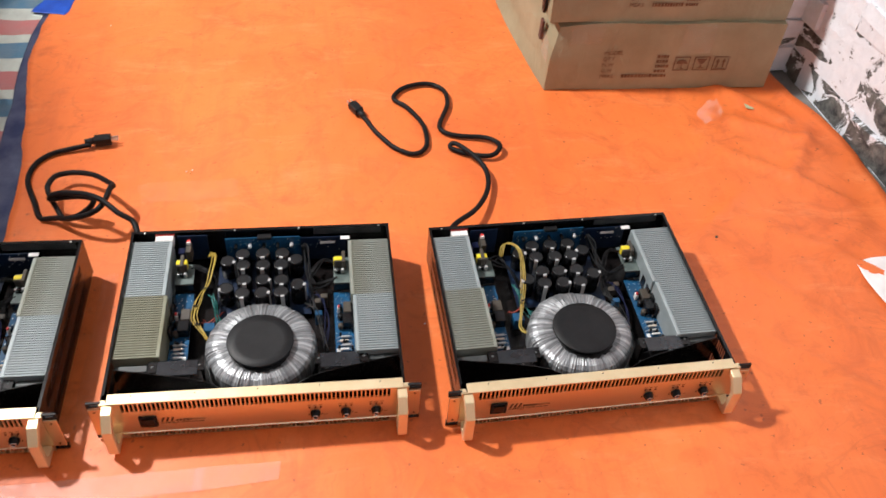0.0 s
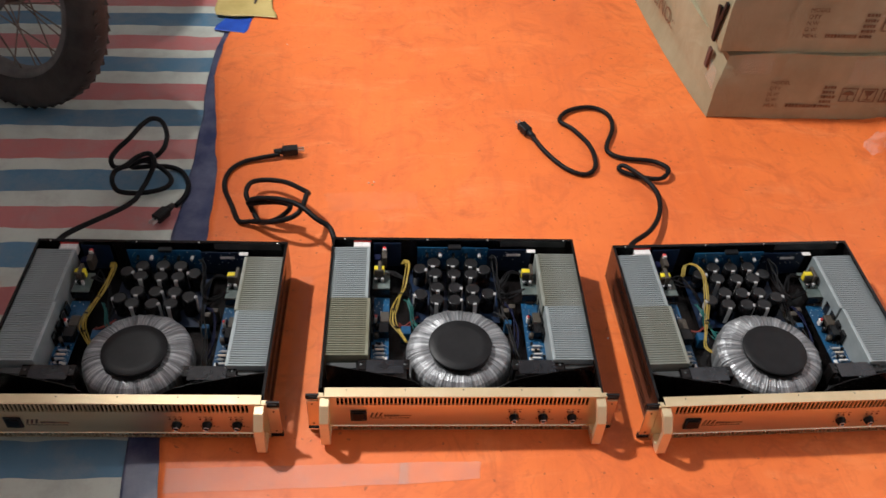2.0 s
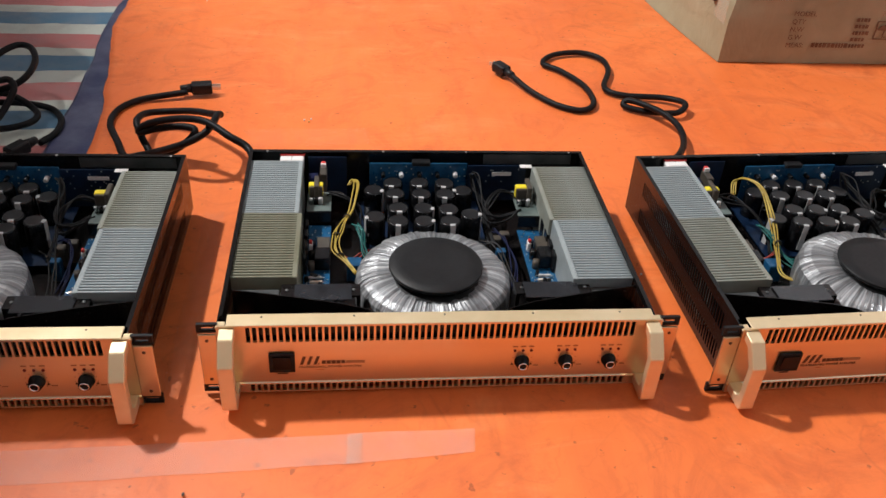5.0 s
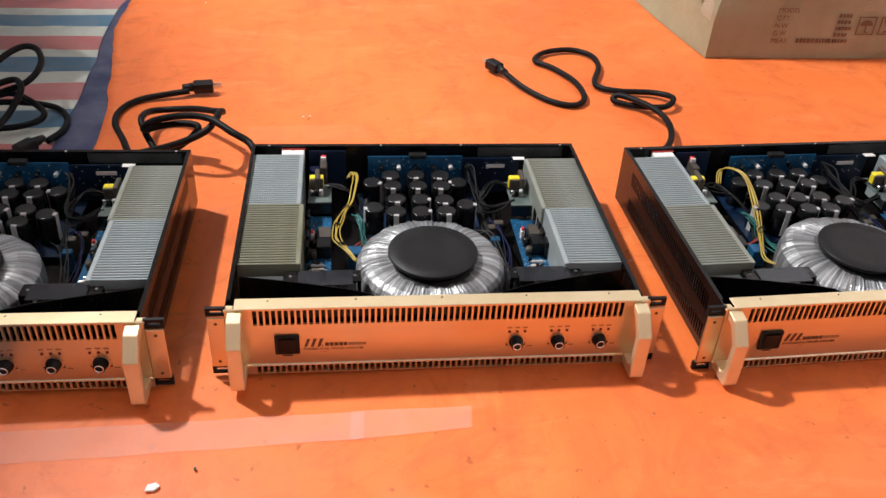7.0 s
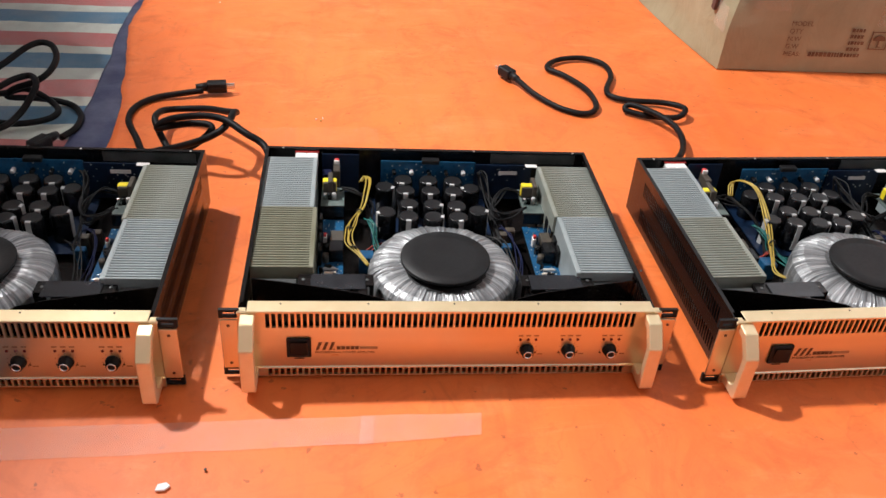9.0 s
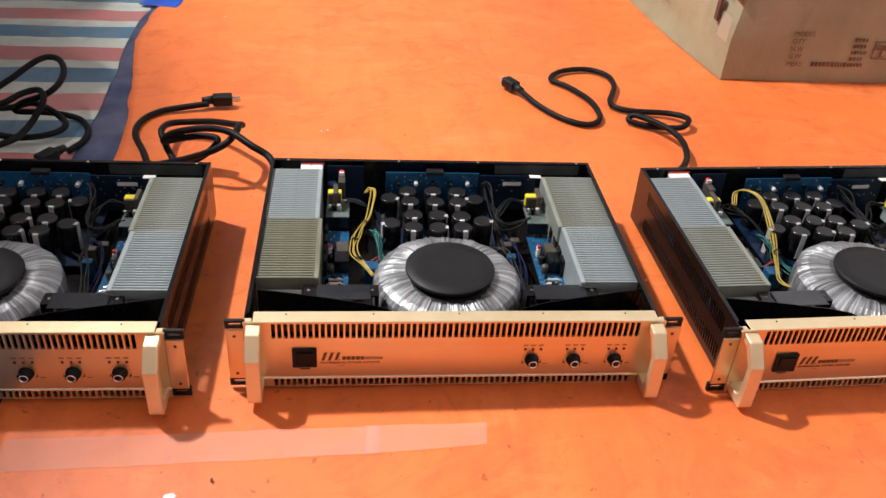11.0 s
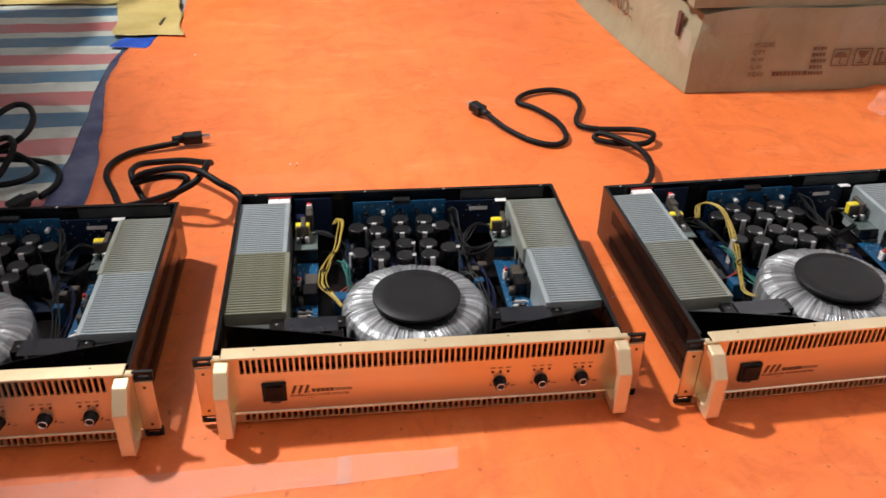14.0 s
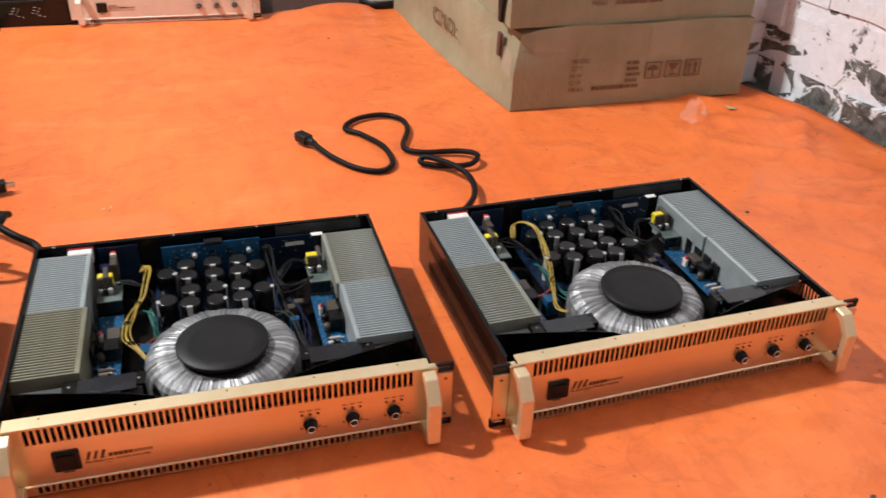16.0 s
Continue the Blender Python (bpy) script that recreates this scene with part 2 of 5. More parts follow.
CHROME = surface("chrome", (0.75, 0.75, 0.76), (0.85, 0.85, 0.86), 0.15, 1.0)
INK = surface("dark_brown_ink", (0.07, 0.03, 0.025), (0.13, 0.06, 0.045), 0.7)
INK_FADED = surface("faded_brown_ink", (0.13, 0.07, 0.04), (0.21, 0.12, 0.065), 0.7)
PRINT = surface("dark_print", (0.09, 0.04, 0.02), (0.14, 0.07, 0.035), 0.5)
PRINT_SOFT = surface("soft_print", (0.32, 0.17, 0.08), (0.42, 0.23, 0.11), 0.5)
TYRE = surface("dusty_tyre_rubber", (0.024, 0.022, 0.021), (0.05, 0.046, 0.042), 0.75, scale=14, grain=120, bumpy=0.5)
RIM = surface("dull_rim", (0.13, 0.125, 0.12), (0.22, 0.21, 0.2), 0.62, 0.4, scale=20)
SPOKE = surface("rusty_spoke", (0.12, 0.08, 0.06), (0.28, 0.24, 0.2), 0.5, 0.6)
TAPE = see_through("clear_tape", (0.92, 0.8, 0.72), 0.095, 0.2)
FAINT_FILM = see_through("faint_film", (0.9, 0.7, 0.5), 0.02, 0.45)
TAPE_BOX = see_through("parcel_tape", (0.9, 0.85, 0.78), 0.045, 0.08)
BAG = see_through("clear_plastic_bag", (0.95, 0.9, 0.88), 0.11, 0.12)
PALE_GREEN = surface("pale_green_plastic", (0.4, 0.42, 0.25), (0.5, 0.52, 0.34), 0.5)
PAPER = surface("white_paper", (0.78, 0.76, 0.76), (0.88, 0.86, 0.86), 0.6)
STEEL_CAN = surface("grey_tin", (0.3, 0.31, 0.29), (0.42, 0.42, 0.4), 0.4, 0.3)


# ---- mesh helpers ----
def mesh_of(bm, name, mat, smooth=False):
    me = bpy.data.meshes.new(name)
    bm.to_mesh(me)
    bm.free()
    for mt in (mat if isinstance(mat, (list, tuple)) else [mat]):
        me.materials.append(mt)
    if smooth:
        for p in me.polygons:
            p.use_smooth = True
    return me


def part(name, bm, mat, parent=None, label="", smooth=False):
    ob = new(name, mesh_of(bm, name, mat, smooth))
    ob.parent = parent
    if label:
        tagged(ob, label)
    return ob


def empty(name, m, label, category, group="", kind=""):
    ob = new(name)
    ob.empty_display_size = 0.05
    ob.matrix_world = m
    return tagged(ob, label, category, group, kind)


def box(x0, x1, y0, y1, z0, z1, bevel=0.0, bm=None, seg=1):
    bm2 = bmesh.new()
    bmesh.ops.create_cube(bm2, size=1)
    for v in bm2.verts:
        v.co = Vector(((x0 + x1) / 2 + v.co.x * (x1 - x0), (y0 + y1) / 2 + v.co.y * (y1 - y0), (z0 + z1) / 2 + v.co.z * (z1 - z0)))
    if bevel:
        bmesh.ops.bevel(bm2, geom=bm2.edges[:], offset=bevel, segments=seg, affect="EDGES", profile=0.6)
    return merge(bm, bm2)


def merge(bm, bm2):
    if bm is None:
        return bm2
    tmp = bpy.data.meshes.new("tmp")
    bm2.to_mesh(tmp)
    bm2.free()
    bm.from_mesh(tmp)
    bpy.data.meshes.remove(tmp)
    return bm


def lathe(profile, seg=32, bm=None, at=(0, 0, 0), axis="z"):
    """A turned solid from (radius, height) pairs, from the bottom up."""
    b2 = bmesh.new()
    rings = []
    for r, h in profile:
        if r < 1e-6:
            rings.append([b2.verts.new((0, 0, h))])
        else:
            rings.append([b2.verts.new((r * math.cos(2 * math.pi * i / seg), r * math.sin(2 * math.pi * i / seg), h)) for i in range(seg)])
    for a, c in zip(rings, rings[1:]):
        for i in range(seg):
            j = (i + 1) % seg
            if len(a) == 1 and len(c) > 1:
                b2.faces.new((a[0], c[j], c[i]))
            elif len(c) == 1 and len(a) > 1:
                b2.faces.new((a[i], a[j], c[0]))
            elif len(a) > 1:
                b2.faces.new((a[i], a[j], c[j], c[i]))
    turn = {"z": Matrix(), "y": pose(0, 0, 0, 90), "x": pose(0, 0, 0, 0, 90)}[axis]
    b2.transform(Matrix.Translation(at) @ turn)
    bmesh.ops.recalc_face_normals(b2, faces=b2.faces)
    return merge(bm, b2)


def prism(points, x0, x1, axis="x", bevel=0.0, bm=None):
    """An outline given in the two other axes, extruded from x0 to x1."""
    b2 = bmesh.new()
    put = {"x": lambda a, c, e: (e, a, c), "y": lambda a, c, e: (a, e, c), "z": lambda a, c, e: (a, c, e)}[axis]
    f = b2.faces.new([b2.verts.new(put(a, c, x0)) for a, c in points])
    r = bmesh.ops.extrude_face_region(b2, geom=[f])
    d = Vector(put(0, 0, x1 - x0))
    for v in r["geom"]:
        if isinstance(v, bmesh.types.BMVert):
            v.co += d
    bmesh.ops.recalc_face_normals(b2, faces=b2.faces)
    if bevel:
        bmesh.ops.bevel(b2, geom=b2.edges[:], offset=bevel, segments=1, affect="EDGES")
    return merge(bm, b2)


def grid_plate(us, vs, hole, thick, place):
    """A plate of cells us by vs without those for which hole(i, j); place(u, v, w) maps to space, w 0 or thick."""
    bm = bmesh.new()
    cache = {}

    def vert(i, j, w):
        k = (i, j, w)
        if k not in cache:
            cache[k] = bm.verts.new(place(us[i], vs[j], w * thick))
        return cache[k]

    nu, nv = len(us) - 1, len(vs) - 1
    solid = [[not hole(i, j) for j in range(nv)] for i in range(nu)]
    for i in range(nu):
        for j in range(nv):
            if not solid[i][j]:
                continue
            for w in (0, 1):
                bm.faces.new([vert(i, j, w), vert(i + 1, j, w), vert(i + 1, j + 1, w), vert(i, j + 1, w)])
            for di, dj, a, c in ((-1, 0, (i, j), (i, j + 1)), (1, 0, (i + 1, j), (i + 1, j + 1)), (0, -1, (i, j), (i + 1, j)), (0, 1, (i, j + 1), (i + 1, j + 1))):
                p, q = i + di, j + dj
                if not (0 <= p < nu and 0 <= q < nv) or not solid[p][q]:
                    bm.faces.new([vert(*a, 0), vert(*c, 0), vert(*c, 1), vert(*a, 1)])
    bmesh.ops.recalc_face_normals(bm, faces=bm.faces)
    return bm


def smooth_line(points, steps=6):
    """Points along a Catmull-Rom curve through the given ones."""
    p = [Vector(q) for q in points]
    p = [p[0] * 2 - p[1], *p, p[-1] * 2 - p[-2]]
    out = []
    for a, b, c, d in zip(p, p[1:], p[2:], p[3:]):
        for k in range(steps):
            t = k / steps
            out.append(0.5 * (2 * b + (c - a) * t + (2 * a - 5 * b + 4 * c - d) * t * t + (3 * b - a - 3 * c + d) * t ** 3))
    return out + [p[-2]]


def tube(points, r, sides=8, steps=6, bm=None):
    """A round tube along a smooth line, with closed ends."""
    line = smooth_line(points, steps)
    b2 = bmesh.new()
    rings = []
    side = None
    for i, q in enumerate(line):
        d = (line[min(i + 1, len(line) - 1)] - line[max(i - 1, 0)]).normalized()
        if side is None:
            side = d.cross(Vector((0, 0, 1)))
            if side.length < 0.1:
                side = d.cross(Vector((1, 0, 0)))
        side = (side - d * side.dot(d)).normalized()
        up = side.cross(d)
        rings.append([b2.verts.new(q + r * (math.cos(2 * math.pi * k / sides) * side + math.sin(2 * math.pi * k / sides) * up)) for k in range(sides)])
    for a, c in zip(rings, rings[1:]):
        for k in range(sides):
            b2.faces.new((a[k], a[(k + 1) % sides], c[(k + 1) % sides], c[k]))
    b2.faces.new(rings[0])
    b2.faces.new(rings[-1])
    bmesh.ops.recalc_face_normals(b2, faces=b2.faces)
    return merge(bm, b2)


def text_mesh(body, size, m, depth=0.0002):
    """Letters of the built-in font as a thin mesh; m takes the flat text to its place."""
    c = bpy.data.curves.new("letters", "FONT")
    c.body, c.size, c.extrude, c.resolution_u = body, size, depth, 2
    ob = bpy.data.objects.new("letters", c)
    scene.collection.objects.link(ob)
    me = bpy.data.meshes.new_from_object(ob.evaluated_get(bpy.context.evaluated_depsgraph_get()))
    bpy.data.objects.remove(ob)
    bpy.data.curves.remove(c)
    bm = bmesh.new()
    bm.from_mesh(me)
    bpy.data.meshes.remove(me)
    bm.transform(m)
    return bm


def lerp_line(table, v):
    """Piecewise straight reading of a table of (v, value)."""
    return float(np.interp(v, [a for a, _ in table], [b for _, b in table]))


# ---- the floor and its sheets ----
bm = box(-3.2, 2.2, -3.0, 4.2, -0.16, -0.012)
tagged(part("floor", bm, CONCRETE), "rough grey concrete floor under the sheets", "floor", kind="structure")

ORANGE_LEFT = [(-3, -0.40), (-0.3, -0.43), (-0.112, -0.459), (-0.06, -0.467), (-0.012, -0.476), (0.3, -0.477), (0.455, -0.479), (0.53, -0.483), (0.61, -0.488), (0.69, -0.498), (0.715, -0.508), (0.78, -0.513), (0.832, -0.522), (0.93, -0.542), (1.02, -0.557), (1.166, -0.557), (1.24, -0.549), (1.30, -0.5), (1.45, -0.46), (1.68, -0.475)]
ORANGE_RIGHT = [(-3, 1.27), (0.3, 1.262), (0.45, 1.268), (0.58, 1.27), (0.71, 1.243), (0.8, 1.217), (0.9, 1.205), (1.0, 1.2), (1.68, 1.2)]


def sheet_height(x, y):
    p = Vector((x * 2.1, y * 2.1, 0.3))
    h = 0.0035 * noise.noise(p) + 0.0016 * noise.noise(p * 3.3)
    far = min(1, max(0, (abs(x - 0.0) - 0.75) / 0.2)) if y < 0.45 else min(1, (y - 0.45) / 0.4)
    return -0.0028 + h * (0.25 + 0.75 * far)


def fold_height(x, y):
    """Diagonal creases to the right of the open boxes."""
    h = 0.0
    for (ax, ay, bx, by, amp, wid) in FOLDS:
        d = Vector((bx - ax, by - ay))
        s = max(0, min(1, ((x - ax) * d.x + (y - ay) * d.y) / d.length_squared))
        q = math.hypot(x - ax - s * d.x, y - ay - s * d.y)
        h += amp * (1.5 if ax > 0.8 else 1) * math.sin(math.pi * min(1, max(0.05, s))) ** 0.5 * math.exp(-(q / wid) ** 2)
    return h


FOLDS = [(0.98, 0.62, 1.2, 0.42, 0.011, 0.016), (0.92, 0.42, 1.2, 0.2, 0.009, 0.018), (1.0, 0.75, 1.22, 0.6, 0.011, 0.022), (0.85, 0.12, 1.1, -0.1, 0.007, 0.014), (0.88, 0.28, 1.06, 0.08, 0.006, 0.012),
         (1.08, 0.5, 1.22, 0.72, 0.009, 0.016), (0.45, -0.1, 0.75, -0.22, 0.0045, 0.014), (0.82, 0.35, 0.98, 0.5, 0.006, 0.014), (0.1, 1.45, 0.4, 1.58, 0.007, 0.04), (0.28, 1.66, 0.5, 1.66, 0.02, 0.06),
         (0.2, -0.12, 0.42, -0.2, 0.004, 0.012), (-0.05, -0.16, 0.1, -0.26, 0.004, 0.014), (0.6, -0.12, 0.9, -0.16, 0.005, 0.014), (1.0, 0.9, 1.18, 0.7, 0.009, 0.02), (-0.5, 0.98, -0.3, 1.1, 0.004, 0.02),
         (-0.28, -0.02, -0.262, 0.36, 0.003, 0.012), (0.9, 0.6, 1.0, 0.72, 0.006, 0.014), (1.06, 0.3, 1.2, 0.38, 0.007, 0.014), (0.2, 1.0, 0.5, 1.2, 0.003, 0.03), (-0.2, 1.3, 0.1, 1.38, 0.003, 0.03)]


def orange_sheet():
    bm = bmesh.new()
    ny, nx = 190, 120
    rows = []
    for j in range(ny + 1):
        s = j / ny
        y = -2.2 + 1.7 * (s / 0.12) if s < 0.12 else -0.5 + 2.17 * (s - 0.12) / 0.88
        xl = lerp_line(ORANGE_LEFT, y) + 0.003 * noise.noise(Vector((0, y * 19, 1)))
        xr = lerp_line(ORANGE_RIGHT, y) + 0.01 * noise.noise(Vector((3, y * 7, 1)))
        row = []
        for i in range(nx + 1):
            x = xl + (xr - xl) * i / nx
            z = sheet_height(x, y) + fold_height(x, y)
            lift = max(0, 1 - (xr - x) / 0.05)
            z += 0.018 * lift * lift * (0.6 + 0.8 * noise.noise(Vector((y * 6, 0, 4)))) if y > 0 else 0
            yy = y + (0.012 * noise.noise(Vector((x * 6, 0, 7))) if j == ny else 0)
            row.append(bm.verts.new((x, yy, z)))
        rows.append(row)
    for a, c in zip(rows, rows[1:]):
        for i in range(nx):
            bm.faces.new((a[i], a[i + 1], c[i + 1], c[i]))
    ob = part("orange_tarpaulin", bm, ORANGE, None, smooth=True)
    s = ob.modifiers.new("thickness", "SOLIDIFY")
    s.thickness, s.offset = 0.0012, -1
    return tagged(ob, "large creased orange tarpaulin spread on the floor", "tarpaulin", kind="structure")


def flat_sheet(name, mat, label, left, right, y0, y1, z, amp, freq, nx=60, ny=120, category="tarpaulin"):
    bm = bmesh.new()
    rows = []
    for j in range(ny + 1):
        y = y0 + (y1 - y0) * j / ny
        xl, xr = lerp_line(left, y), lerp_line(right, y)
        rows.append([bm.verts.new((x, y, z + amp * noise.noise(Vector((x * freq, y * freq, z * 50))))) for x in (xl + (xr - xl) * i / nx for i in range(nx + 1))])
    for a, c in zip(rows, rows[1:]):
        for i in range(nx):
            bm.faces.new((a[i], a[i + 1], c[i + 1], c[i]))
    ob = part(name, bm, mat, None, smooth=True)
    s = ob.modifiers.new("thickness", "SOLIDIFY")
    s.thickness, s.offset = 0.0008, -1
    return tagged(ob, label, category, kind="structure")


orange_sheet()
flat_sheet("striped_tarpaulin", STRIPED, "worn blue, red and pale striped woven tarpaulin on the floor", [(-3, -2.9), (4, -2.9)], [(-3, -0.44), (0.5, -0.47), (1.3, -0.5), (1.66, -0.5)], -2.2, 1.66, -0.0085, 0.0015, 9, 90, 150)
flat_sheet("navy_tarpaulin", NAVY, "dark blue plastic tarpaulin edge showing beside the orange sheet",
           [(-3, -0.49), (-0.113, -0.515), (-0.065, -0.521), (-0.015, -0.526), (0.25, -0.54), (0.465, -0.551), (0.54, -0.548), (0.62, -0.55), (0.69, -0.549), (0.79, -0.556), (0.86, -0.557), (0.93, -0.567), (1.015, -0.573), (1.15, -0.575), (1.23, -0.565)], [(-3, -0.40), (0.4, -0.45), (0.72, -0.48), (1.23, -0.5)], -2.2, 1.235, -0.0056, 0.0016, 26, 16, 260)
flat_sheet("brown_floor_strip", BROWN_FLOOR, "dark brown floor beyond the orange sheet", [(-3, -2.9), (4.2, -2.9)], [(-3, 1.6), (4.2, 1.6)], 1.655, 4.1, -0.0105, 0.0005, 3, 20, 20, "floor")

# ---- room shell ----
def wall(name, x0, x1, y0, y1, z0, z1, mat, label):
    return tagged(part(name, box(x0, x1, y0, y1, z0, z1), mat), label, "wall", kind="structure")


WALL_X = 1.285
WALL_TURN = Matrix.Translation((WALL_X, 0.55, 0)) @ pose(0, 0, 0, 0, 0, 6) @ Matrix.Translation((-WALL_X, -0.55, 0))
wall("wall_east", WALL_X + 0.007, 1.6, -3.3, 1.2, -0.15, 2.8, WHITEWASH, "rough old brick wall with flaking whitewash").matrix_world = WALL_TURN
wall("wall_east_far", WALL_X + 0.03, 1.6, 1.22, 4.2, -0.15, 2.8, PLASTER, "plain whitewashed wall behind the pier")
# unseen partition, added and stepped at the top to shade stripes and left amplifier
tagged(part("shade_partition", prism([(-2.8, -0.15), (1.22, -0.15), (1.22, 1.86), (1.15, 1.95), (1.06, 2.06), (1.0, 2.085), (0.9, 2.1), (-2.8, 2.105)], -1.42, -1.3, "x"), PLASTER), "unseen partition added to shade the left of the floor", "wall", kind="structure")
wall("wall_west", -3.2, -2.95, -3.0, 4.2, -0.15, 2.8, PLASTER, "plain pale plaster wall")
wall("wall_north", -2.95, WALL_X + 0.03, 4.0, 4.2, -0.15, 2.8, PLASTER, "plain pale plaster wall")
wall("wall_south", -2.95, 2.1, -3.0, -2.8, -0.15, 2.8, PLASTER_PALE, "plain pale plaster wall")
tagged(part("ceiling", box(-3.2, 2.2, -3.4, 4.2, 2.8, 2.95), PLASTER_PALE), "plain pale ceiling", "ceiling", kind="structure")


# ---- power amplifiers ----
PH = 0.0865   # height of the front panel
BACK = 0.352  # depth of the case behind the panel


def capacitor_meshes():
    can = lathe([(0.0, 0.0), (0.0128, 0.0), (0.0128, 0.0385), (0.0122, 0.0402), (0.0108, 0.0402)], 18)
    top = lathe([(0.0112, 0.0398), (0.0106, 0.0404), (0.0, 0.0404)], 18)
    mark = box(-0.0032, 0.0032, -0.01335, -0.0125, 0.004, 0.0398, 0, None)
    box(-0.0032, 0.0032, -0.0131, -0.009, 0.0396, 0.0408, 0, mark)
    return mesh_of(can, "sleeve", CAN, True), mesh_of(top, "top", CAN_TOP), mesh_of(mark, "stripe", STRIPE_GREY)


def front_panel(case, gold, edge):
    """Gold front with a row of slots at the top and the foot, folded over at the top."""
    n = 62
    pitch = 0.392 / n
    us = [-0.2225]
    for i in range(n):
        us += [-0.196 + i * pitch + 0.0011, -0.196 + (i + 1) * pitch - 0.0011]
    us.append(0.2225)
    vs = [-0.0015, 0.0004, 0.0095, 0.066, 0.085, PH]
    hole = lambda i, j: i % 2 == 1 and j in (1, 3)
    panel = part("front_panel", grid_plate(us, vs, hole, 0.003, lambda u, v, w: (u, -0.003 + w, v)), gold, case, "brushed gold front with rows of vent slots")
    part("panel_top", box(-0.2133, 0.2143, -0.0034, 0.0145, PH - 0.0002, PH + 0.0014, 0.0005), edge, case, "pale gold folded top edge")
    for s in (-1, 1):
        part("panel_end", box(*sorted((s * 0.2145, s * 0.2235)), -0.0032, 0.0065, PH - 0.0026, PH - 0.0008, 0.0005), edge, case)
    lip = prism([(-0.0044, 0.0104), (-0.003, 0.0102), (-0.003, 0.0128), (-0.0042, 0.0116)], -0.2225, 0.2225, "x")
    part("lip", lip, POLISHED if edge is GOLD_EDGE else edge, panel, "bright polished ridge")
    part("slot_backing", box(-0.2, 0.2, 0.004, 0.005, 0.0, 0.0848), BLACK, case)
    for k in range(5):
        x = -0.18 + 0.09 * k
        part("screw", lathe([(0.0011, 0), (0.0011, 0.0003), (0.0006, 0.0005), (0, 0.0005)], 8, None, (x, 0.0095, PH + 0.0013)), RUBBER, panel)
    # switch
    sw = part("rocker_switch", box(-0.1745, -0.149, -0.0062, -0.0028, 0.0275, 0.0525, 0.0008), RUBBER, panel, "black rocker switch")
    rk = prism([(-0.0062, 0.031), (-0.0085, 0.0495), (-0.0055, 0.0495), (-0.0045, 0.031)], -0.1705, -0.153, "x")
    part("rocker", rk, CAN, sw)
    # maker's mark as plain slanted strokes and bars
    bars = bmesh.new()
    for k in range(3):
        x = -0.1445 + 0.0068 * k
        prism([(x, 0.0355), (x + 0.0032, 0.0355), (x + 0.0066, 0.0462), (x + 0.0034, 0.0462)], -0.00345, -0.00305, "y", 0, bars)
    for x0, x1 in ((-0.1225, -0.1185), (-0.1178, -0.1136), (-0.1129, -0.1087), (-0.108, -0.1038), (-0.1031, -0.0993)):
        box(x0, x1, -0.00345, -0.00305, 0.0362, 0.0405, 0, bars)
    box(-0.167, -0.1565, -0.00345, -0.00305, 0.0232, 0.0248, 0, bars)
    box(-0.1262, -0.1248, -0.00345, -0.00305, 0.0357, 0.0371, 0, bars)
    part("print", bars, PRINT, panel, "dark printed mark")
    soft = box(-0.0985, -0.0795, -0.00345, -0.00305, 0.0366, 0.0398, 0)
    part("print", soft, PRINT_SOFT, panel)
    t = text_mesh("PROFESSIONAL POWER AMPLIFIER", 0.0041, Matrix.Translation((-0.1455, -0.0032, 0.0308)) @ pose(0, 0, 0, 90))
    part("lettering", t, PRINT, panel)
    # three volume controls with their lamps
    for k in range(3):
        x = 0.082 + 0.046 * k
        kn = part("knob", lathe([(0.0078, 0), (0.0078, 0.002), (0.007, 0.0035), (0.0062, 0.0085), (0.005, 0.0092), (0.0, 0.0092)], 20, None, (x, -0.003, 0.0345), "y"), RUBBER, panel, "black knob with a chrome ring", True)
        part("ring", lathe([(0.0034, 0.0088), (0.0049, 0.0088), (0.005, 0.0096), (0.0044, 0.0102), (0.0037, 0.0097), (0.0034, 0.0088)], 18, None, (x, -0.003, 0.0345), "y"), CHROME, kn, "chrome ring", True)
        for s in (-1, 1):
            part("mark", prism([(x + s * 0.008, 0.0292), (x + s * 0.0112, 0.0292), (x + s * 0.0102, 0.0322)], -0.0035, -0.003, "y"), PRINT, panel)
        for q in range(3):
            lx = x - 0.0085 + 0.0085 * q
            part("indicator", lathe([(0.0016, 0), (0.0016, 0.0008), (0.0009, 0.0016), (0, 0.0017)], 8, None, (lx, -0.003, 0.0488), "y"), LED_RED, panel)
        soft = bmesh.new()
        for q in range(3):
            box(x - 0.0112 + 0.0085 * q, x - 0.006 + 0.0085 * q, -0.00345, -0.00305, 0.0535, 0.055, 0, soft)
        for a in range(9):
            g = math.radians(-40 + a * 32.5)
            cx, cz = x + 0.0108 * math.cos(g), 0.0345 + 0.0108 * math.sin(g)
            box(cx - 0.0004, cx + 0.0004, -0.00345, -0.00305, cz - 0.0004, cz + 0.0004, 0, soft)
        box(x + 0.0125, x + 0.018, -0.00345, -0.00305, 0.0275, 0.0288, 0, soft)
        part("print", soft, PRINT_SOFT, panel)
    return panel


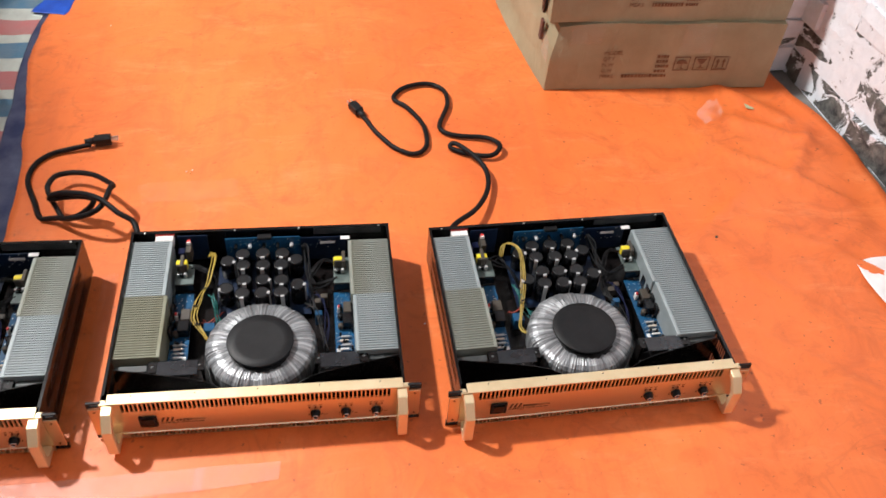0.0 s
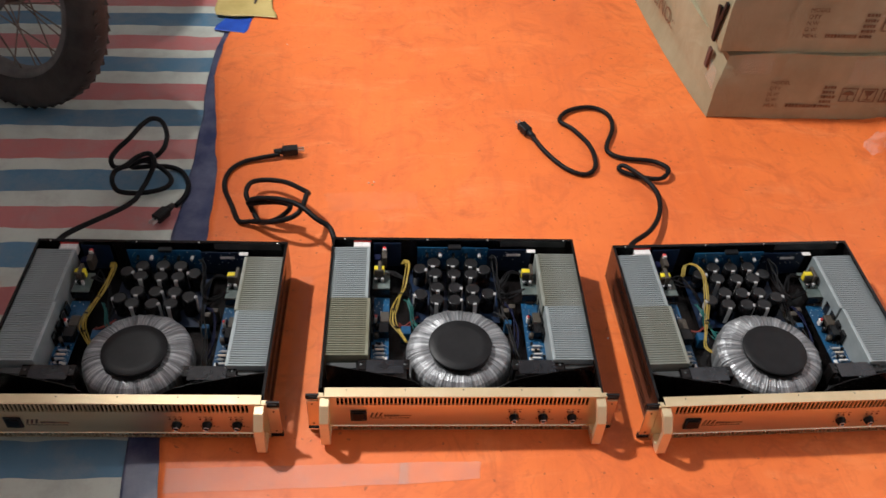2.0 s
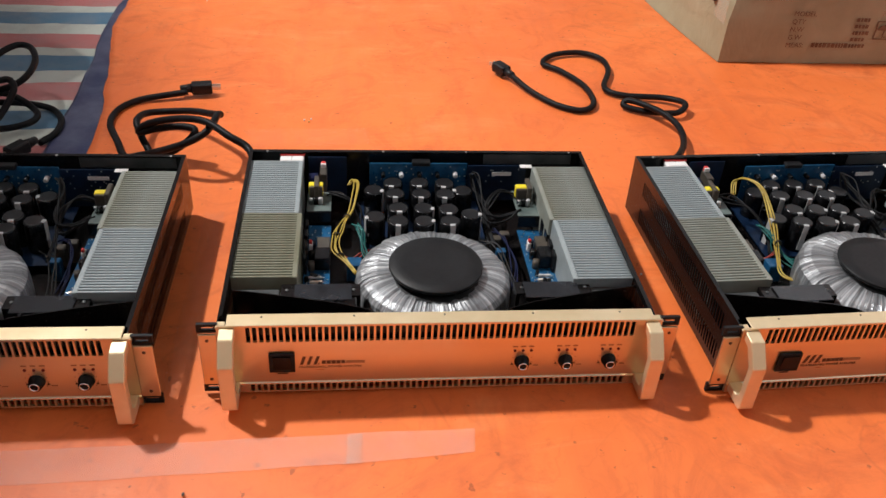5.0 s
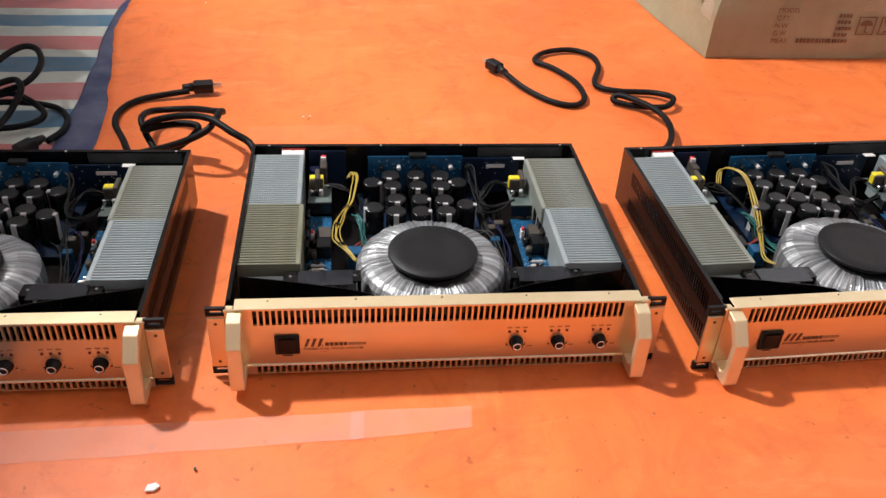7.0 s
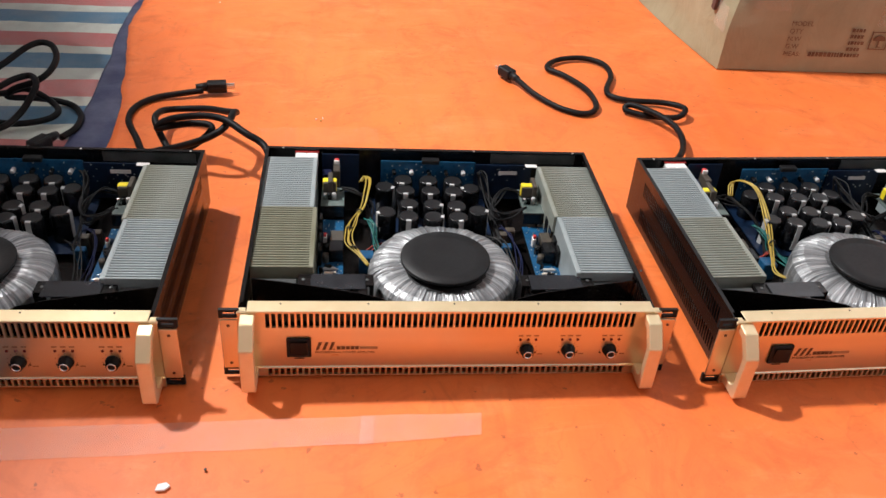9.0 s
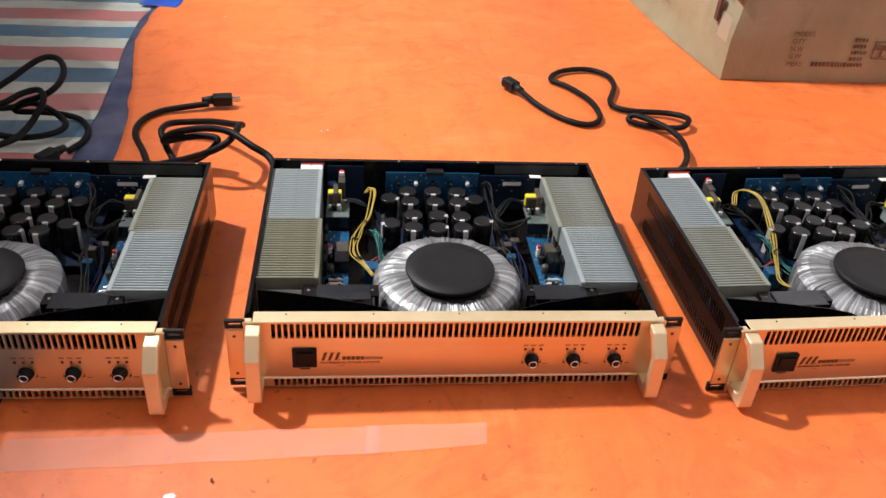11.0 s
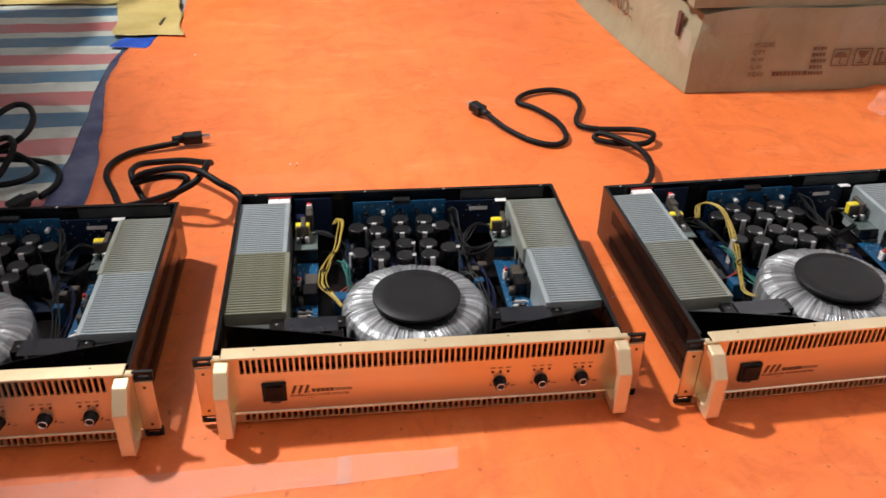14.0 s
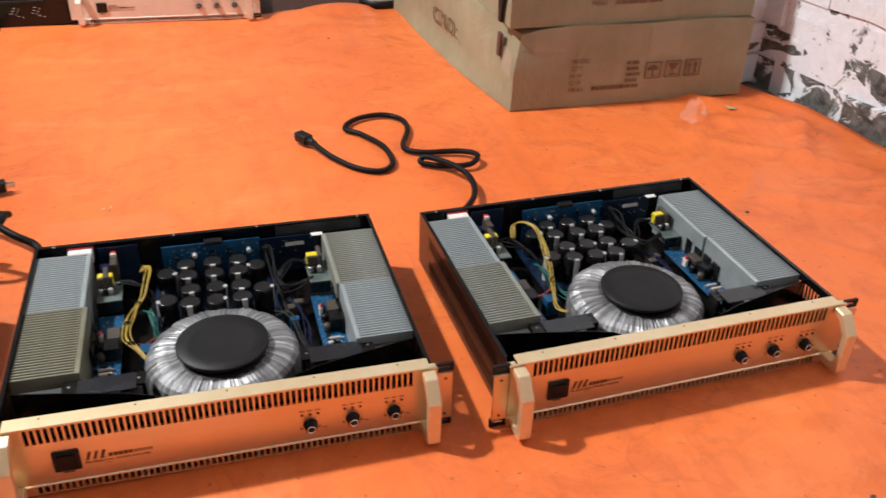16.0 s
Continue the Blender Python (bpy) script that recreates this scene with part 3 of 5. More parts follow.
def handle_mesh():
    """A gold grip seen from the side: out from the top of the panel, down, and back at the foot."""
    outer = [(0.0, 0.0846), (-0.015, 0.0825), (-0.032, 0.0605), (-0.032, 0.006), (-0.029, 0.0025), (0.0, 0.0025)]
    inner = [(0.0, 0.0135), (-0.018, 0.0135), (-0.023, 0.0185), (-0.023, 0.0565), (-0.011, 0.0725), (0.0, 0.0745)]
    bm = bmesh.new()
    n = len(outer)
    for x in (0.0, 1.0):
        vo = [bm.verts.new((x, a, b)) for a, b in outer]
        vi = [bm.verts.new((x, a, b)) for a, b in inner]
        vi = vi[::-1]
        for i in range(n - 1):
            bm.faces.new((vo[i], vo[i + 1], vi[i + 1], vi[i]))
    bm.verts.ensure_lookup_table()
    m = 2 * n
    ring = list(range(n)) + [n + k for k in range(n)]
    for i in range(m):
        j = (i + 1) % m
        bm.faces.new((bm.verts[ring[i]], bm.verts[ring[j]], bm.verts[m + ring[j]], bm.verts[m + ring[i]]))
    bmesh.ops.recalc_face_normals(bm, faces=bm.faces)
    for v in bm.verts:
        v.co.x = (v.co.x - 0.5) * 0.0148
    bmesh.ops.bevel(bm, geom=bm.edges[:], offset=0.0009, segments=1, affect="EDGES")
    return bm


def ear(side, gold):
    """The gold rack ear plate."""
    return box(*sorted((side * 0.2228, side * 0.2408)), -0.0028, 0.0, 0.0105, 0.0765, 0.0006)


def ear_loop(side, z0, z1):
    """A black slotted tab of the case at a corner of the rack ear."""
    x0, x1 = sorted((side * 0.2215, side * 0.2418))
    us = [x0, x0 + 0.004, x1 - 0.004, x1]
    vs = [z0, z0 + 0.0032, z1 - 0.0032, z1]
    return grid_plate(us, vs, lambda i, j: i == 1 and j == 1, 0.0035, lambda u, v, w: (u, w, v))


def side_wall(side):
    """Black sheet-metal side with two rows of narrow slots."""
    us = [0.0, 0.03]
    n = 46
    for i in range(n):
        u = 0.032 + i * (0.27 / n)
        us += [u, u + 0.0034]
    us += [0.32, BACK]
    vs = [0.004, 0.0135, 0.034, 0.052, 0.0725, 0.085]
    hole = lambda i, j: 2 <= i < 2 * n + 2 and i % 2 == 0 and j in (1, 3)
    # the slots lean with the height
    return grid_plate(us, vs, hole, 0.0014, lambda u, v, w: (side * ((0.2165 if side > 0 else 0.2215) + w), u + (0.1 * (v - 0.0135) if 0.03 < u < 0.31 else 0), v))


def fin_heatsink(case, x_out, x_in, y0, y1, mat, top, label):
    base = box(*sorted((x_in, x_in + 0.006 * (1 if x_out > x_in else -1))), y0, y1, 0.016, top, 0.0008)
    hs = part("heatsink", base, mat, case, label)
    n = round((y1 - y0) / 0.0047)
    xa, xb = sorted((x_out, x_in + 0.004 * (1 if x_out > x_in else -1)))
    shared = mesh_of(box(xa, xb, -0.0014, 0.0014, 0.018, top + 0.0004, 0.0006), "fin", mat)
    for k in range(n):
        f = new("fin", shared)
        f.parent = hs
        f.location = (0, y0 + 0.0016 + k * (y1 - y0 - 0.0032) / (n - 1), 0)
    inner = box(xa + 0.002, xb - 0.002, y0 + 0.0005, y1 - 0.0005, 0.02, top - 0.0017)
    part("web", inner, mat, hs)
    return hs


CAPS = [(-0.063, 0.306), (-0.037, 0.318), (-0.003, 0.319), (0.029, 0.318), (0.055, 0.304), (-0.036, 0.291), (-0.002, 0.29), (0.029, 0.289), (-0.034, 0.2555), (-0.002, 0.2545),
        (0.029, 0.254), (0.057, 0.242), (-0.062, 0.243), (-0.035, 0.2275), (-0.002, 0.2265), (0.029, 0.226)]


def toroid(case):
    seg = 240
    prof = [(0.03, 0.006), (0.075, 0.006), (0.0835, 0.012), (0.087, 0.024), (0.0872, 0.046), (0.0855, 0.0555), (0.081, 0.0605), (0.074, 0.0645), (0.064, 0.067), (0.05, 0.068), (0.03, 0.062)]
    bm = lathe(prof, seg)
    rnd = random.Random(5)
    wide = [rnd.uniform(-1, 1) for _ in range(30)]
    wob = [0.7 * rnd.uniform(-1, 1) + 0.7 * wide[i // 8] for i in range(seg)]
    for v in bm.verts:
        a = int(round((math.atan2(v.co.y, v.co.x) % (2 * math.pi)) / (2 * math.pi) * seg)) % seg
        r = math.hypot(v.co.x, v.co.y)
        if r > 0.045 and v.co.z > 0.02:
            k = 0.0008 * wob[a]
            v.co.z += k
            v.co.x *= 1 + k / r
            v.co.y *= 1 + k / r
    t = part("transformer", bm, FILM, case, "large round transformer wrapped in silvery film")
    t.location = (-0.001, 0.115, 0)
    at = (0.001, -0.007, 0)
    # black rubber squeezed out under the plate, ragged towards the front
    rag = bmesh.new()
    n = 96
    rings = [[], [], []]
    for k in range(n):
        a = 2 * math.pi * k / n
        front = max(0, -math.sin(a) - 0.15)
        out = 0.0475 + front * (0.009 + 0.007 * noise.noise(Vector((k * 0.45, 1, 0))) + 0.006 * noise.noise(Vector((k * 1.3, 5, 0))))
        for ring, r, z in zip(rings, (0.03, 0.047, max(0.047, out)), (0.0705, 0.0702, 0.0692 - 0.0014 * front)):
            ring.append(rag.verts.new((at[0] + r * math.cos(a), at[1] + r * math.sin(a), z)))
    for p, q in zip(rings, rings[1:]):
        for k in range(n):
            rag.faces.new((p[k], q[k], q[(k + 1) % n], p[(k + 1) % n]))
    part("torn_pad", rag, RUBBER, t, "torn black rubber", True)
    part("pad", lathe([(0.0, 0.0685), (0.047, 0.0685), (0.049, 0.0695), (0.049, 0.0728), (0.0475, 0.0736), (0.0, 0.0736)], 64, None, at), BLACK, t, "black rubber pad", True)
    plate = lathe([(0.0, 0.0738), (0.0505, 0.0738), (0.0518, 0.0748), (0.0518, 0.0772), (0.0508, 0.0782), (0.035, 0.0779), (0.018, 0.0775), (0.0, 0.0773)], 64, None, at)
    part("clamp_plate", plate, RUBBER, t, "black round clamping plate", True)
    part("core", lathe([(0.0, 0.004), (0.034, 0.004), (0.034, 0.069), (0.0, 0.069)], 24), RUBBER, t)
    return t


def small_parts(case, side, x0, x1, y0, y1, z, seed):
    """Diodes, resistors and little cans standing on a driver board."""
    rnd = random.Random(seed)
    w = x1 - x0
    for k in range(4):
        y = y0 + 0.012 + 0.0085 * k
        x = x0 + w * 0.5 + rnd.uniform(-0.002, 0.002)
        part("resistor", lathe([(0, -0.007), (0.0019, -0.007), (0.0021, -0.005), (0.0019, 0), (0.0021, 0.005), (0.0019, 0.007), (0, 0.007)], 8, None, (x, y, z + 0.004), "x"), (WHITE, STRIPE_GREY, PALE_GOLD, STRIPE_GREY)[k], case)
        part("lead", tube([(x - 0.011, y, z), (x - 0.010, y, z + 0.004), (x, y, z + 0.004), (x + 0.010, y, z + 0.004), (x + 0.011, y, z)], 0.0004, 5, 2), SOLDER, case)
    part("relay", box(x0 + w * 0.42, x1, y0 + 0.056, y0 + 0.078, z, z + 0.018, 0.0008), CAN, case)
    part("relay", box(x0 + w * 0.48, x1, y0 + 0.082, y0 + 0.105, z, z + 0.014, 0.0008), BROWN, case)
    part("plug_socket", box(x0 + 0.005, x0 + 0.0095, y0 + 0.09, y0 + 0.099, z, z + 0.013, 0.0008), WHITE, case)
    part("plug_socket", box(x0 + 0.0055, x0 + 0.009, y0 + 0.091, y0 + 0.096, z + 0.0125, z + 0.017, 0.0008), RED, case)
    for k in range(5):
        x, y = x0 + rnd.uniform(0.004, w - 0.004), y0 + rnd.uniform(0.004, 0.05)
        part("small_capacitor", lathe([(0, 0), (0.0024, 0), (0.0024, 0.007), (0.002, 0.0078), (0, 0.0078)], 10, None, (x, y, z)), CAN, case)
    for k in range(3):
        y = y0 + 0.058 + 0.02 * k
        part("choke", lathe([(0, 0), (0.0042, 0), (0.0045, 0.006), (0.0042, 0.011), (0, 0.011)], 12, None, (x0 + w * 0.3, y, z)), (BROWN, CAN, PCB_DARK)[k], case, "", True)
    for k in range(4):
        y = y0 + 0.048 + 0.022 * k
        part("power_transistor", box(*sorted((x1 - 0.004 if side > 0 else x0, x1 if side > 0 else x0 + 0.004)), y, y + 0.015, z, z + 0.024, 0.0006), CAN, case)
    pads = bmesh.new()
    for k in range(40):
        x, y = x0 + rnd.uniform(0.002, w - 0.002), rnd.uniform(y0 + 0.002, y1 - 0.002)
        box(x - 0.0007, x + 0.0007, y - 0.0007, y + 0.0007, z, z + 0.0009, 0, pads)
    tagged(part("solder_points", pads, SOLDER, case), kind="stuff")


def wires(case, rnd, name, mat, ends, r, label="", spread=0.0):
    pts = [(x + rnd.uniform(-spread, spread), y + rnd.uniform(-spread, spread), z + rnd.uniform(-spread, spread) * 0.5) for x, y, z in ends]
    return part(name, tube(pts, r, 6, 5), mat, case, label, True)


def amplifier(m, label, tones, arch, seed):
    """A rack amplifier with its lid off. tones: metal of left back, left front, right back, right front heatsinks."""
    amp = empty("power_amplifier", m, label, "amplifier", "open power amplifiers in a row")
    rnd = random.Random(seed)
    case = part("case", box(-0.2215, 0.2165, 0.0, BACK, 0.004, 0.0055), BLACK, amp, "black sheet-steel case without its lid")
    for s in (-1, 1):
        part("side_wall", side_wall(s), BLACK, amp)
        part("rim", box(*sorted(((0.2165, 0.2135) if s > 0 else (-0.2215, -0.2185))), 0.016, BACK - 0.002, 0.0836, 0.085), BLACK, amp)
        part("rack_ear", ear(s, GOLD), GOLD, amp, "gold rack ear")
        for z0, z1 in ((0.0768, 0.0875), (-0.0015, 0.0095)):
            part("ear_tab", ear_loop(s, z0, z1), RUBBER, amp, "black slotted tab")
        for z in (0.018, 0.069):
            part("bolt", lathe([(0.0018, 0), (0.0018, 0.0005), (0.0012, 0.0011), (0, 0.0012)], 8, None, (s * 0.2325, -0.0028, z), "y"), PRINT, amp)
        h = part("handle", handle_mesh(), GOLD_EDGE, amp, "faceted gold front handle")
        h.location = (s * 0.2125, -0.0028, 0)
        for y in (0.03, 0.32):
            part("foot", lathe([(0.0, -0.0015), (0.009, -0.0015), (0.01, 0.004), (0.0, 0.004)], 14, None, (s * 0.17, y, 0)), RUBBER, amp)
    back = part("back_wall", box(-0.2215, 0.2165, BACK - 0.0014, BACK, 0.004, 0.085), BLACK, amp)
    part("rim", box(-0.2215, 0.2165, BACK - 0.006, BACK - 0.0014, 0.0838, 0.0852), BLACK, amp)
    part("label_plate", box(0.085, 0.205, BACK - 0.003, BACK - 0.0016, 0.066, 0.081, 0.0003), surface_plate, back, "dull grey inner plate")
    for x in (-0.2, -0.05, 0.06, 0.2):
        part("screw", lathe([(0.0016, 0), (0.0016, 0.0006), (0.0, 0.001)], 8, None, (x, BACK - 0.005, 0.0852)), SOLDER, back)
    front_panel(amp, GOLD, GOLD_EDGE)

    for s, (back_mat, front_mat), (front, cut, rear), (in_back, in_front) in ((-1, tones[:2], (0.083, 0.2075, 0.331), (0.1535, 0.1495)), (1, tones[2:], (0.075, 0.1915, 0.318), (0.1445, 0.1475))):
        fin_heatsink(amp, 0.2150 if s > 0 else -0.2200, s * in_back, cut + 0.0006, rear, back_mat, 0.0800, "finned aluminium heatsink")
        fin_heatsink(amp, 0.2145 if s > 0 else -0.2190, s * in_front, front, cut - 0.0006, front_mat, 0.0805, "finned aluminium heatsink")

    toroid(amp)
    sleeve, top, mark = CAP_MESH
    part("capacitor_board", box(-0.082, 0.078, 0.208, 0.335, 0.0145, 0.0161), PCB_DARK, amp, "dark blue circuit board")
    for k, (x, y) in enumerate(CAPS):
        c = new("capacitor", sleeve)
        c.parent = amp
        turn = (0, 0, 0, 0, 70)[k % 5] if k not in (0, 4, 11, 12) else (70, -80, 80, -70)[(0, 4, 11, 12).index(k)]
        c.matrix_local = pose(x + rnd.uniform(-0.0008, 0.0008), y + rnd.uniform(-0.0008, 0.0008), 0.0161 - (0.004 if k in (0, 4, 12) else 0), rnd.uniform(-1.5, 1.5), rnd.uniform(-1.5, 1.5), turn + rnd.uniform(-12, 12))
        for nm, me in (("top", top), ("stripe", mark)):
            q = new(nm, me)
            q.parent = c
    # boards
    bb = part("rear_board", box(-0.068, 0.062, 0.3385, 0.3401, 0.016, 0.0725), PCB, amp, "upright blue circuit board")
    part("rear_board", box(0.0625, 0.142, 0.3365, 0.3381, 0.016, 0.0705), PCB_DARK, amp, "upright dark blue circuit board")
    part("clip", box(-0.012, 0.012, 0.334, 0.3445, 0.070, 0.0765, 0.001), RUBBER, bb)
    part("white_label", box(0.096, 0.122, 0.335, 0.3364, 0.056, 0.061), WHITE, bb)
    part("white_label", box(0.132, 0.148, 0.328, 0.336, 0.072, 0.0728), WHITE, bb)
    pads = bmesh.new()
    for k in range(46):
        x, z = rnd.uniform(-0.064, 0.138), rnd.uniform(0.04, 0.069)
        y = 0.3378 if x < 0.062 else 0.3358
        box(x - 0.0008, x + 0.0008, y, y + 0.0006, z - 0.0008, z + 0.0008, 0, pads)
    tagged(part("solder_points", pads, SOLDER, bb), kind="stuff")
    for k in range(5):
        x = -0.05 + 0.024 * k
        part("small_capacitor", lathe([(0, 0), (0.003, 0), (0.003, 0.008), (0.0025, 0.009), (0, 0.009)], 10, None, (x, 0.338, 0.058), "y"), (CAN, STRIPE_GREY, CAN, CAN, STRIPE_GREY)[k], bb)
    # left back: input board, mains terminal, transistor
    part("input_board", box(-0.148, -0.098, 0.3425, 0.3441, 0.02, 0.079), PCB_DARK, amp, "upright dark blue circuit board")
    for s, q in ((-1, -0.176), (-1, -0.161)):
        part("terminal", box(q - 0.0075, q + 0.0075, 0.333, 0.3475, 0.062, 0.0795, 0.0012), WHITE, amp, "white terminal block with a red edge")
    part("terminal_strip", box(-0.184, -0.152, 0.3445, 0.3478, 0.0795, 0.0815, 0.0005), RED, amp)
    part("relay", box(-0.147, -0.135, 0.318, 0.332, 0.045, 0.062, 0.001), WIRE_BLUE, amp, "blue plastic relay")
    cl = part("clamp", box(-0.1325, -0.1235, 0.312, 0.336, 0.045, 0.071, 0.001), BROWN, amp)
    part("cap", lathe([(0, 0), (0.0035, 0), (0.0035, 0.005), (0.002, 0.006), (0, 0.006)], 10, None, (-0.128, 0.334, 0.071)), RED, cl)
    part("cap", box(-0.1315, -0.1245, 0.3285, 0.3315, 0.071, 0.0765, 0.0005), WHITE, cl)
    # small boards with yellow coils
    for s in (-1, 1):
        x0, x1 = sorted((s * 0.1475, s * 0.1175))
        y0, y1 = (0.2555, 0.3) if s < 0 else (0.2435, 0.3035)
        b = part("driver_board", box(x0, x1, y0, y1, 0.05, 0.0516), surface_board, amp, "small grey-green circuit board")
        cx = -0.1365 if s < 0 else 0.1275
        cy = 0.2885 if s < 0 else 0.2835
        part("coil", box(cx - 0.0085, cx + 0.0085, cy - 0.0075, cy + 0.0075, 0.054, 0.0705, 0.0012), BROWN, b)
        part("coil_tape", box(cx - 0.009, cx + 0.009, cy - 0.005, cy + 0.005, 0.055, 0.0715, 0.0012), YELLOW, b, "bright yellow coil tape")
        for k in range(3):
            part("small_capacitor", lathe([(0, 0), (0.0028, 0), (0.0028, 0.008), (0.0023, 0.009), (0, 0.009)], 10, None, (cx - 0.006 + 0.006 * k, cy - 0.016, 0.0516)), (CHROME, CAN, STRIPE_GREY)[k], b, "", True)
        bx = x0 if s > 0 else x1
        part("transistor", box(bx + s * 0.018 - 0.003, bx + s * 0.018 + 0.003, cy - 0.012, cy + 0.014, 0.0516, 0.075, 0.001), BROWN, b)
        part("bracket", box(x0, x1, y0 - 0.003, y0 - 0.0015, 0.036, 0.052, 0.0004), BLACK, b)
        lx0, lx1 = (-0.1475, -0.1175) if s < 0 else (0.1165, 0.1475)
        ly0, ly1 = (0.1, 0.25) if s < 0 else (0.1, 0.238)
        part("output_board", box(lx0, lx1, ly0, ly1, 0.032, 0.0336), PCB, amp, "blue circuit board beside a heatsink")
        small_parts(amp, s, lx0, lx1, ly0, ly1, 0.0336, seed * 7 + s)
        part("tag", box(lx0 + 0.002 if s > 0 else lx1 - 0.008, lx0 + 0.008 if s > 0 else lx1 - 0.002, ly0 + 0.002, ly0 + 0.016, 0.0337, 0.0342), WHITE, amp)
    # fans and the sheet-metal baffles in front of them
    for s in (-1, 1):
        x0, x1 = sorted((s * 0.083, s * 0.166))
        us = [x0, x0 + 0.004, x1 - 0.004, x1]
        vs = [0.006, 0.01, 0.07, 0.0725]
        f = part("fan", grid_plate(us, vs, lambda i, j: i == 1 and j == 1, 0.02, lambda u, v, w: (u, 0.0605 + w, v)), BLACK, amp, "black plastic cooling fan")
        part("hub", lathe([(0, 0), (0.016, 0), (0.016, 0.014), (0, 0.014)], 20, None, ((x0 + x1) / 2, 0.0785, 0.041), "y"), RUBBER, f)
        for k in range(7):
            a = 2 * math.pi * k / 7
            bl = part("blade", box(-0.006, 0.006, -0.0008, 0.0008, 0.014, 0.033, 0.0003), RUBBER, f)
            bl.matrix_local = Matrix.Translation(((x0 + x1) / 2, 0.071, 0.041)) @ pose(0, 0, 0, 0, math.degrees(a), 0) @ pose(0, 0, 0, 0, 0, 35)
        bm = bmesh.new()
        pts = [(s * 0.2155, 0.0655), (s * 0.16, 0.0545), (s * 0.1, 0.043), (s * 0.075, 0.036), (s * 0.05, 0.0265)]
        tops = [0.0785, 0.0785, 0.0765, 0.0745, 0.066]
        vv = [(bm.verts.new((x, y, 0.006)), bm.verts.new((x, y, z)), bm.verts.new((x, y - 0.0012, 0.006)), bm.verts.new((x, y - 0.0012, z))) for (x, y), z in zip(pts, tops)]
        for a, c in zip(vv, vv[1:]):
            for p, q in ((0, 1), (3, 2), (1, 3), (2, 0)):
                bm.faces.new((a[p], a[q], c[q], c[p]))
        bmesh.ops.recalc_face_normals(bm, faces=bm.faces)
        part("air_baffle", bm, BLACK, amp, "black sheet-metal baffle")
        sh = prism([(0.0785, 0.0746), (0.052, 0.0742), (0.052, 0.0728), (0.0785, 0.0728)], *sorted((s * 0.092, s * 0.152)), "x", 0.0004)
        part("shroud", sh, SHROUD, f, "dark grey glossy shroud")
        for x in (s * 0.09, s * 0.16):
            part("screw", lathe([(0.002, 0), (0.002, 0.0006), (0.0, 0.0012)], 8, None, (x, 0.0705, 0.0725)), surface_plate, f)
        part("standoff", box(*sorted((s * 0.2155, s * 0.168)), 0.066, 0.0775, 0.02, 0.0685, 0.0006), surface_plate, amp)
    # wiring looms
    for k in range(4):
        off = 0.0019 * (k - 1.5)
        if arch:
            ends = [(-0.098 + off, 0.30, 0.052), (-0.09 + off, 0.318, 0.064), (-0.073 + off, 0.313, 0.068), (-0.065 + off, 0.288, 0.066), (-0.071 + off, 0.235, 0.05), (-0.083 + off, 0.185, 0.035), (-0.09 + off, 0.155, 0.03), (-0.074 + off, 0.135, 0.032)]
        else:
            ends = [(-0.094 + off, 0.315, 0.052), (-0.09 + off, 0.321, 0.058), (-0.085 + off, 0.307, 0.06), (-0.087 + off, 0.28, 0.058), (-0.093 + off, 0.254, 0.052), (-0.101 + off, 0.237, 0.05), (-0.108 + 1.5 * off, 0.217, 0.048), (-0.111 + 1.8 * off, 0.198, 0.046), (-0.109 + 1.5 * off, 0.18, 0.044), (-0.097 + off, 0.16, 0.042), (-0.087 + off, 0.145, 0.038)]
        wires(amp, rnd, "yellow_wire", WIRE_YELLOW, ends, 0.00085, "", 0.0016)
    for y, x in (((0.27, -0.066), (0.2, -0.078)) if arch else ((0.243, -0.098), (0.209, -0.110), (0.172, -0.105))):
        part("cable_tie", lathe([(0.0036, -0.0012), (0.0046, -0.0012), (0.0046, 0.0012), (0.0036, 0.0012), (0.0036, -0.0012)], 10, None, (x, y, 0.0505 if y > 0.23 else 0.0465 if y > 0.2 else 0.043), "y"), RUBBER, amp)
    for k in range(5):
        wires(amp, rnd, "teal_wire", WIRE_TEAL, [(-0.088, 0.235, 0.045), (-0.08, 0.215, 0.04 + 0.002 * k), (-0.07 - 0.002 * k, 0.195, 0.03), (-0.055, 0.185 - 0.006 * k, 0.024), (-0.035, 0.192, 0.02)], 0.0009, "", 0.004)
    for k in range(3):
        wires(amp, rnd, "red_wire", WIRE_RED, [(-0.1, 0.2, 0.02), (-0.09, 0.19, 0.026), (-0.078, 0.2, 0.028), (-0.07, 0.215, 0.02)], 0.001, "", 0.004)
    part("connector", box(-0.098, -0.08, 0.17, 0.188, 0.0055, 0.03, 0.001), PCB, amp)
    for k in range(6):
        wires(amp, rnd, "black_wire", CABLE, [(0.066, 0.325, 0.066), (0.072, 0.31, 0.064 - 0.004 * k), (0.075, 0.27, 0.05), (0.084, 0.245, 0.05 - 0.003 * k), (0.1, 0.25, 0.045), (0.118, 0.256, 0.052)], 0.0012, "", 0.005)
    for k in range(4):
        wires(amp, rnd, "black_wire", CABLE, [(0.12, 0.286, 0.054), (0.1, 0.292, 0.058), (0.085, 0.28 - 0.005 * k, 0.056), (0.078, 0.25, 0.04), (0.082, 0.2, 0.03)], 0.0012, "", 0.005)
    for k in range(4):
        wires(amp, rnd, "black_wire", CABLE, [(-0.118, 0.29, 0.054), (-0.105, 0.28 + 0.006 * k, 0.056), (-0.085, 0.27, 0.05), (-0.078, 0.24, 0.035), (-0.08, 0.2, 0.02)], 0.0012, "", 0.006)
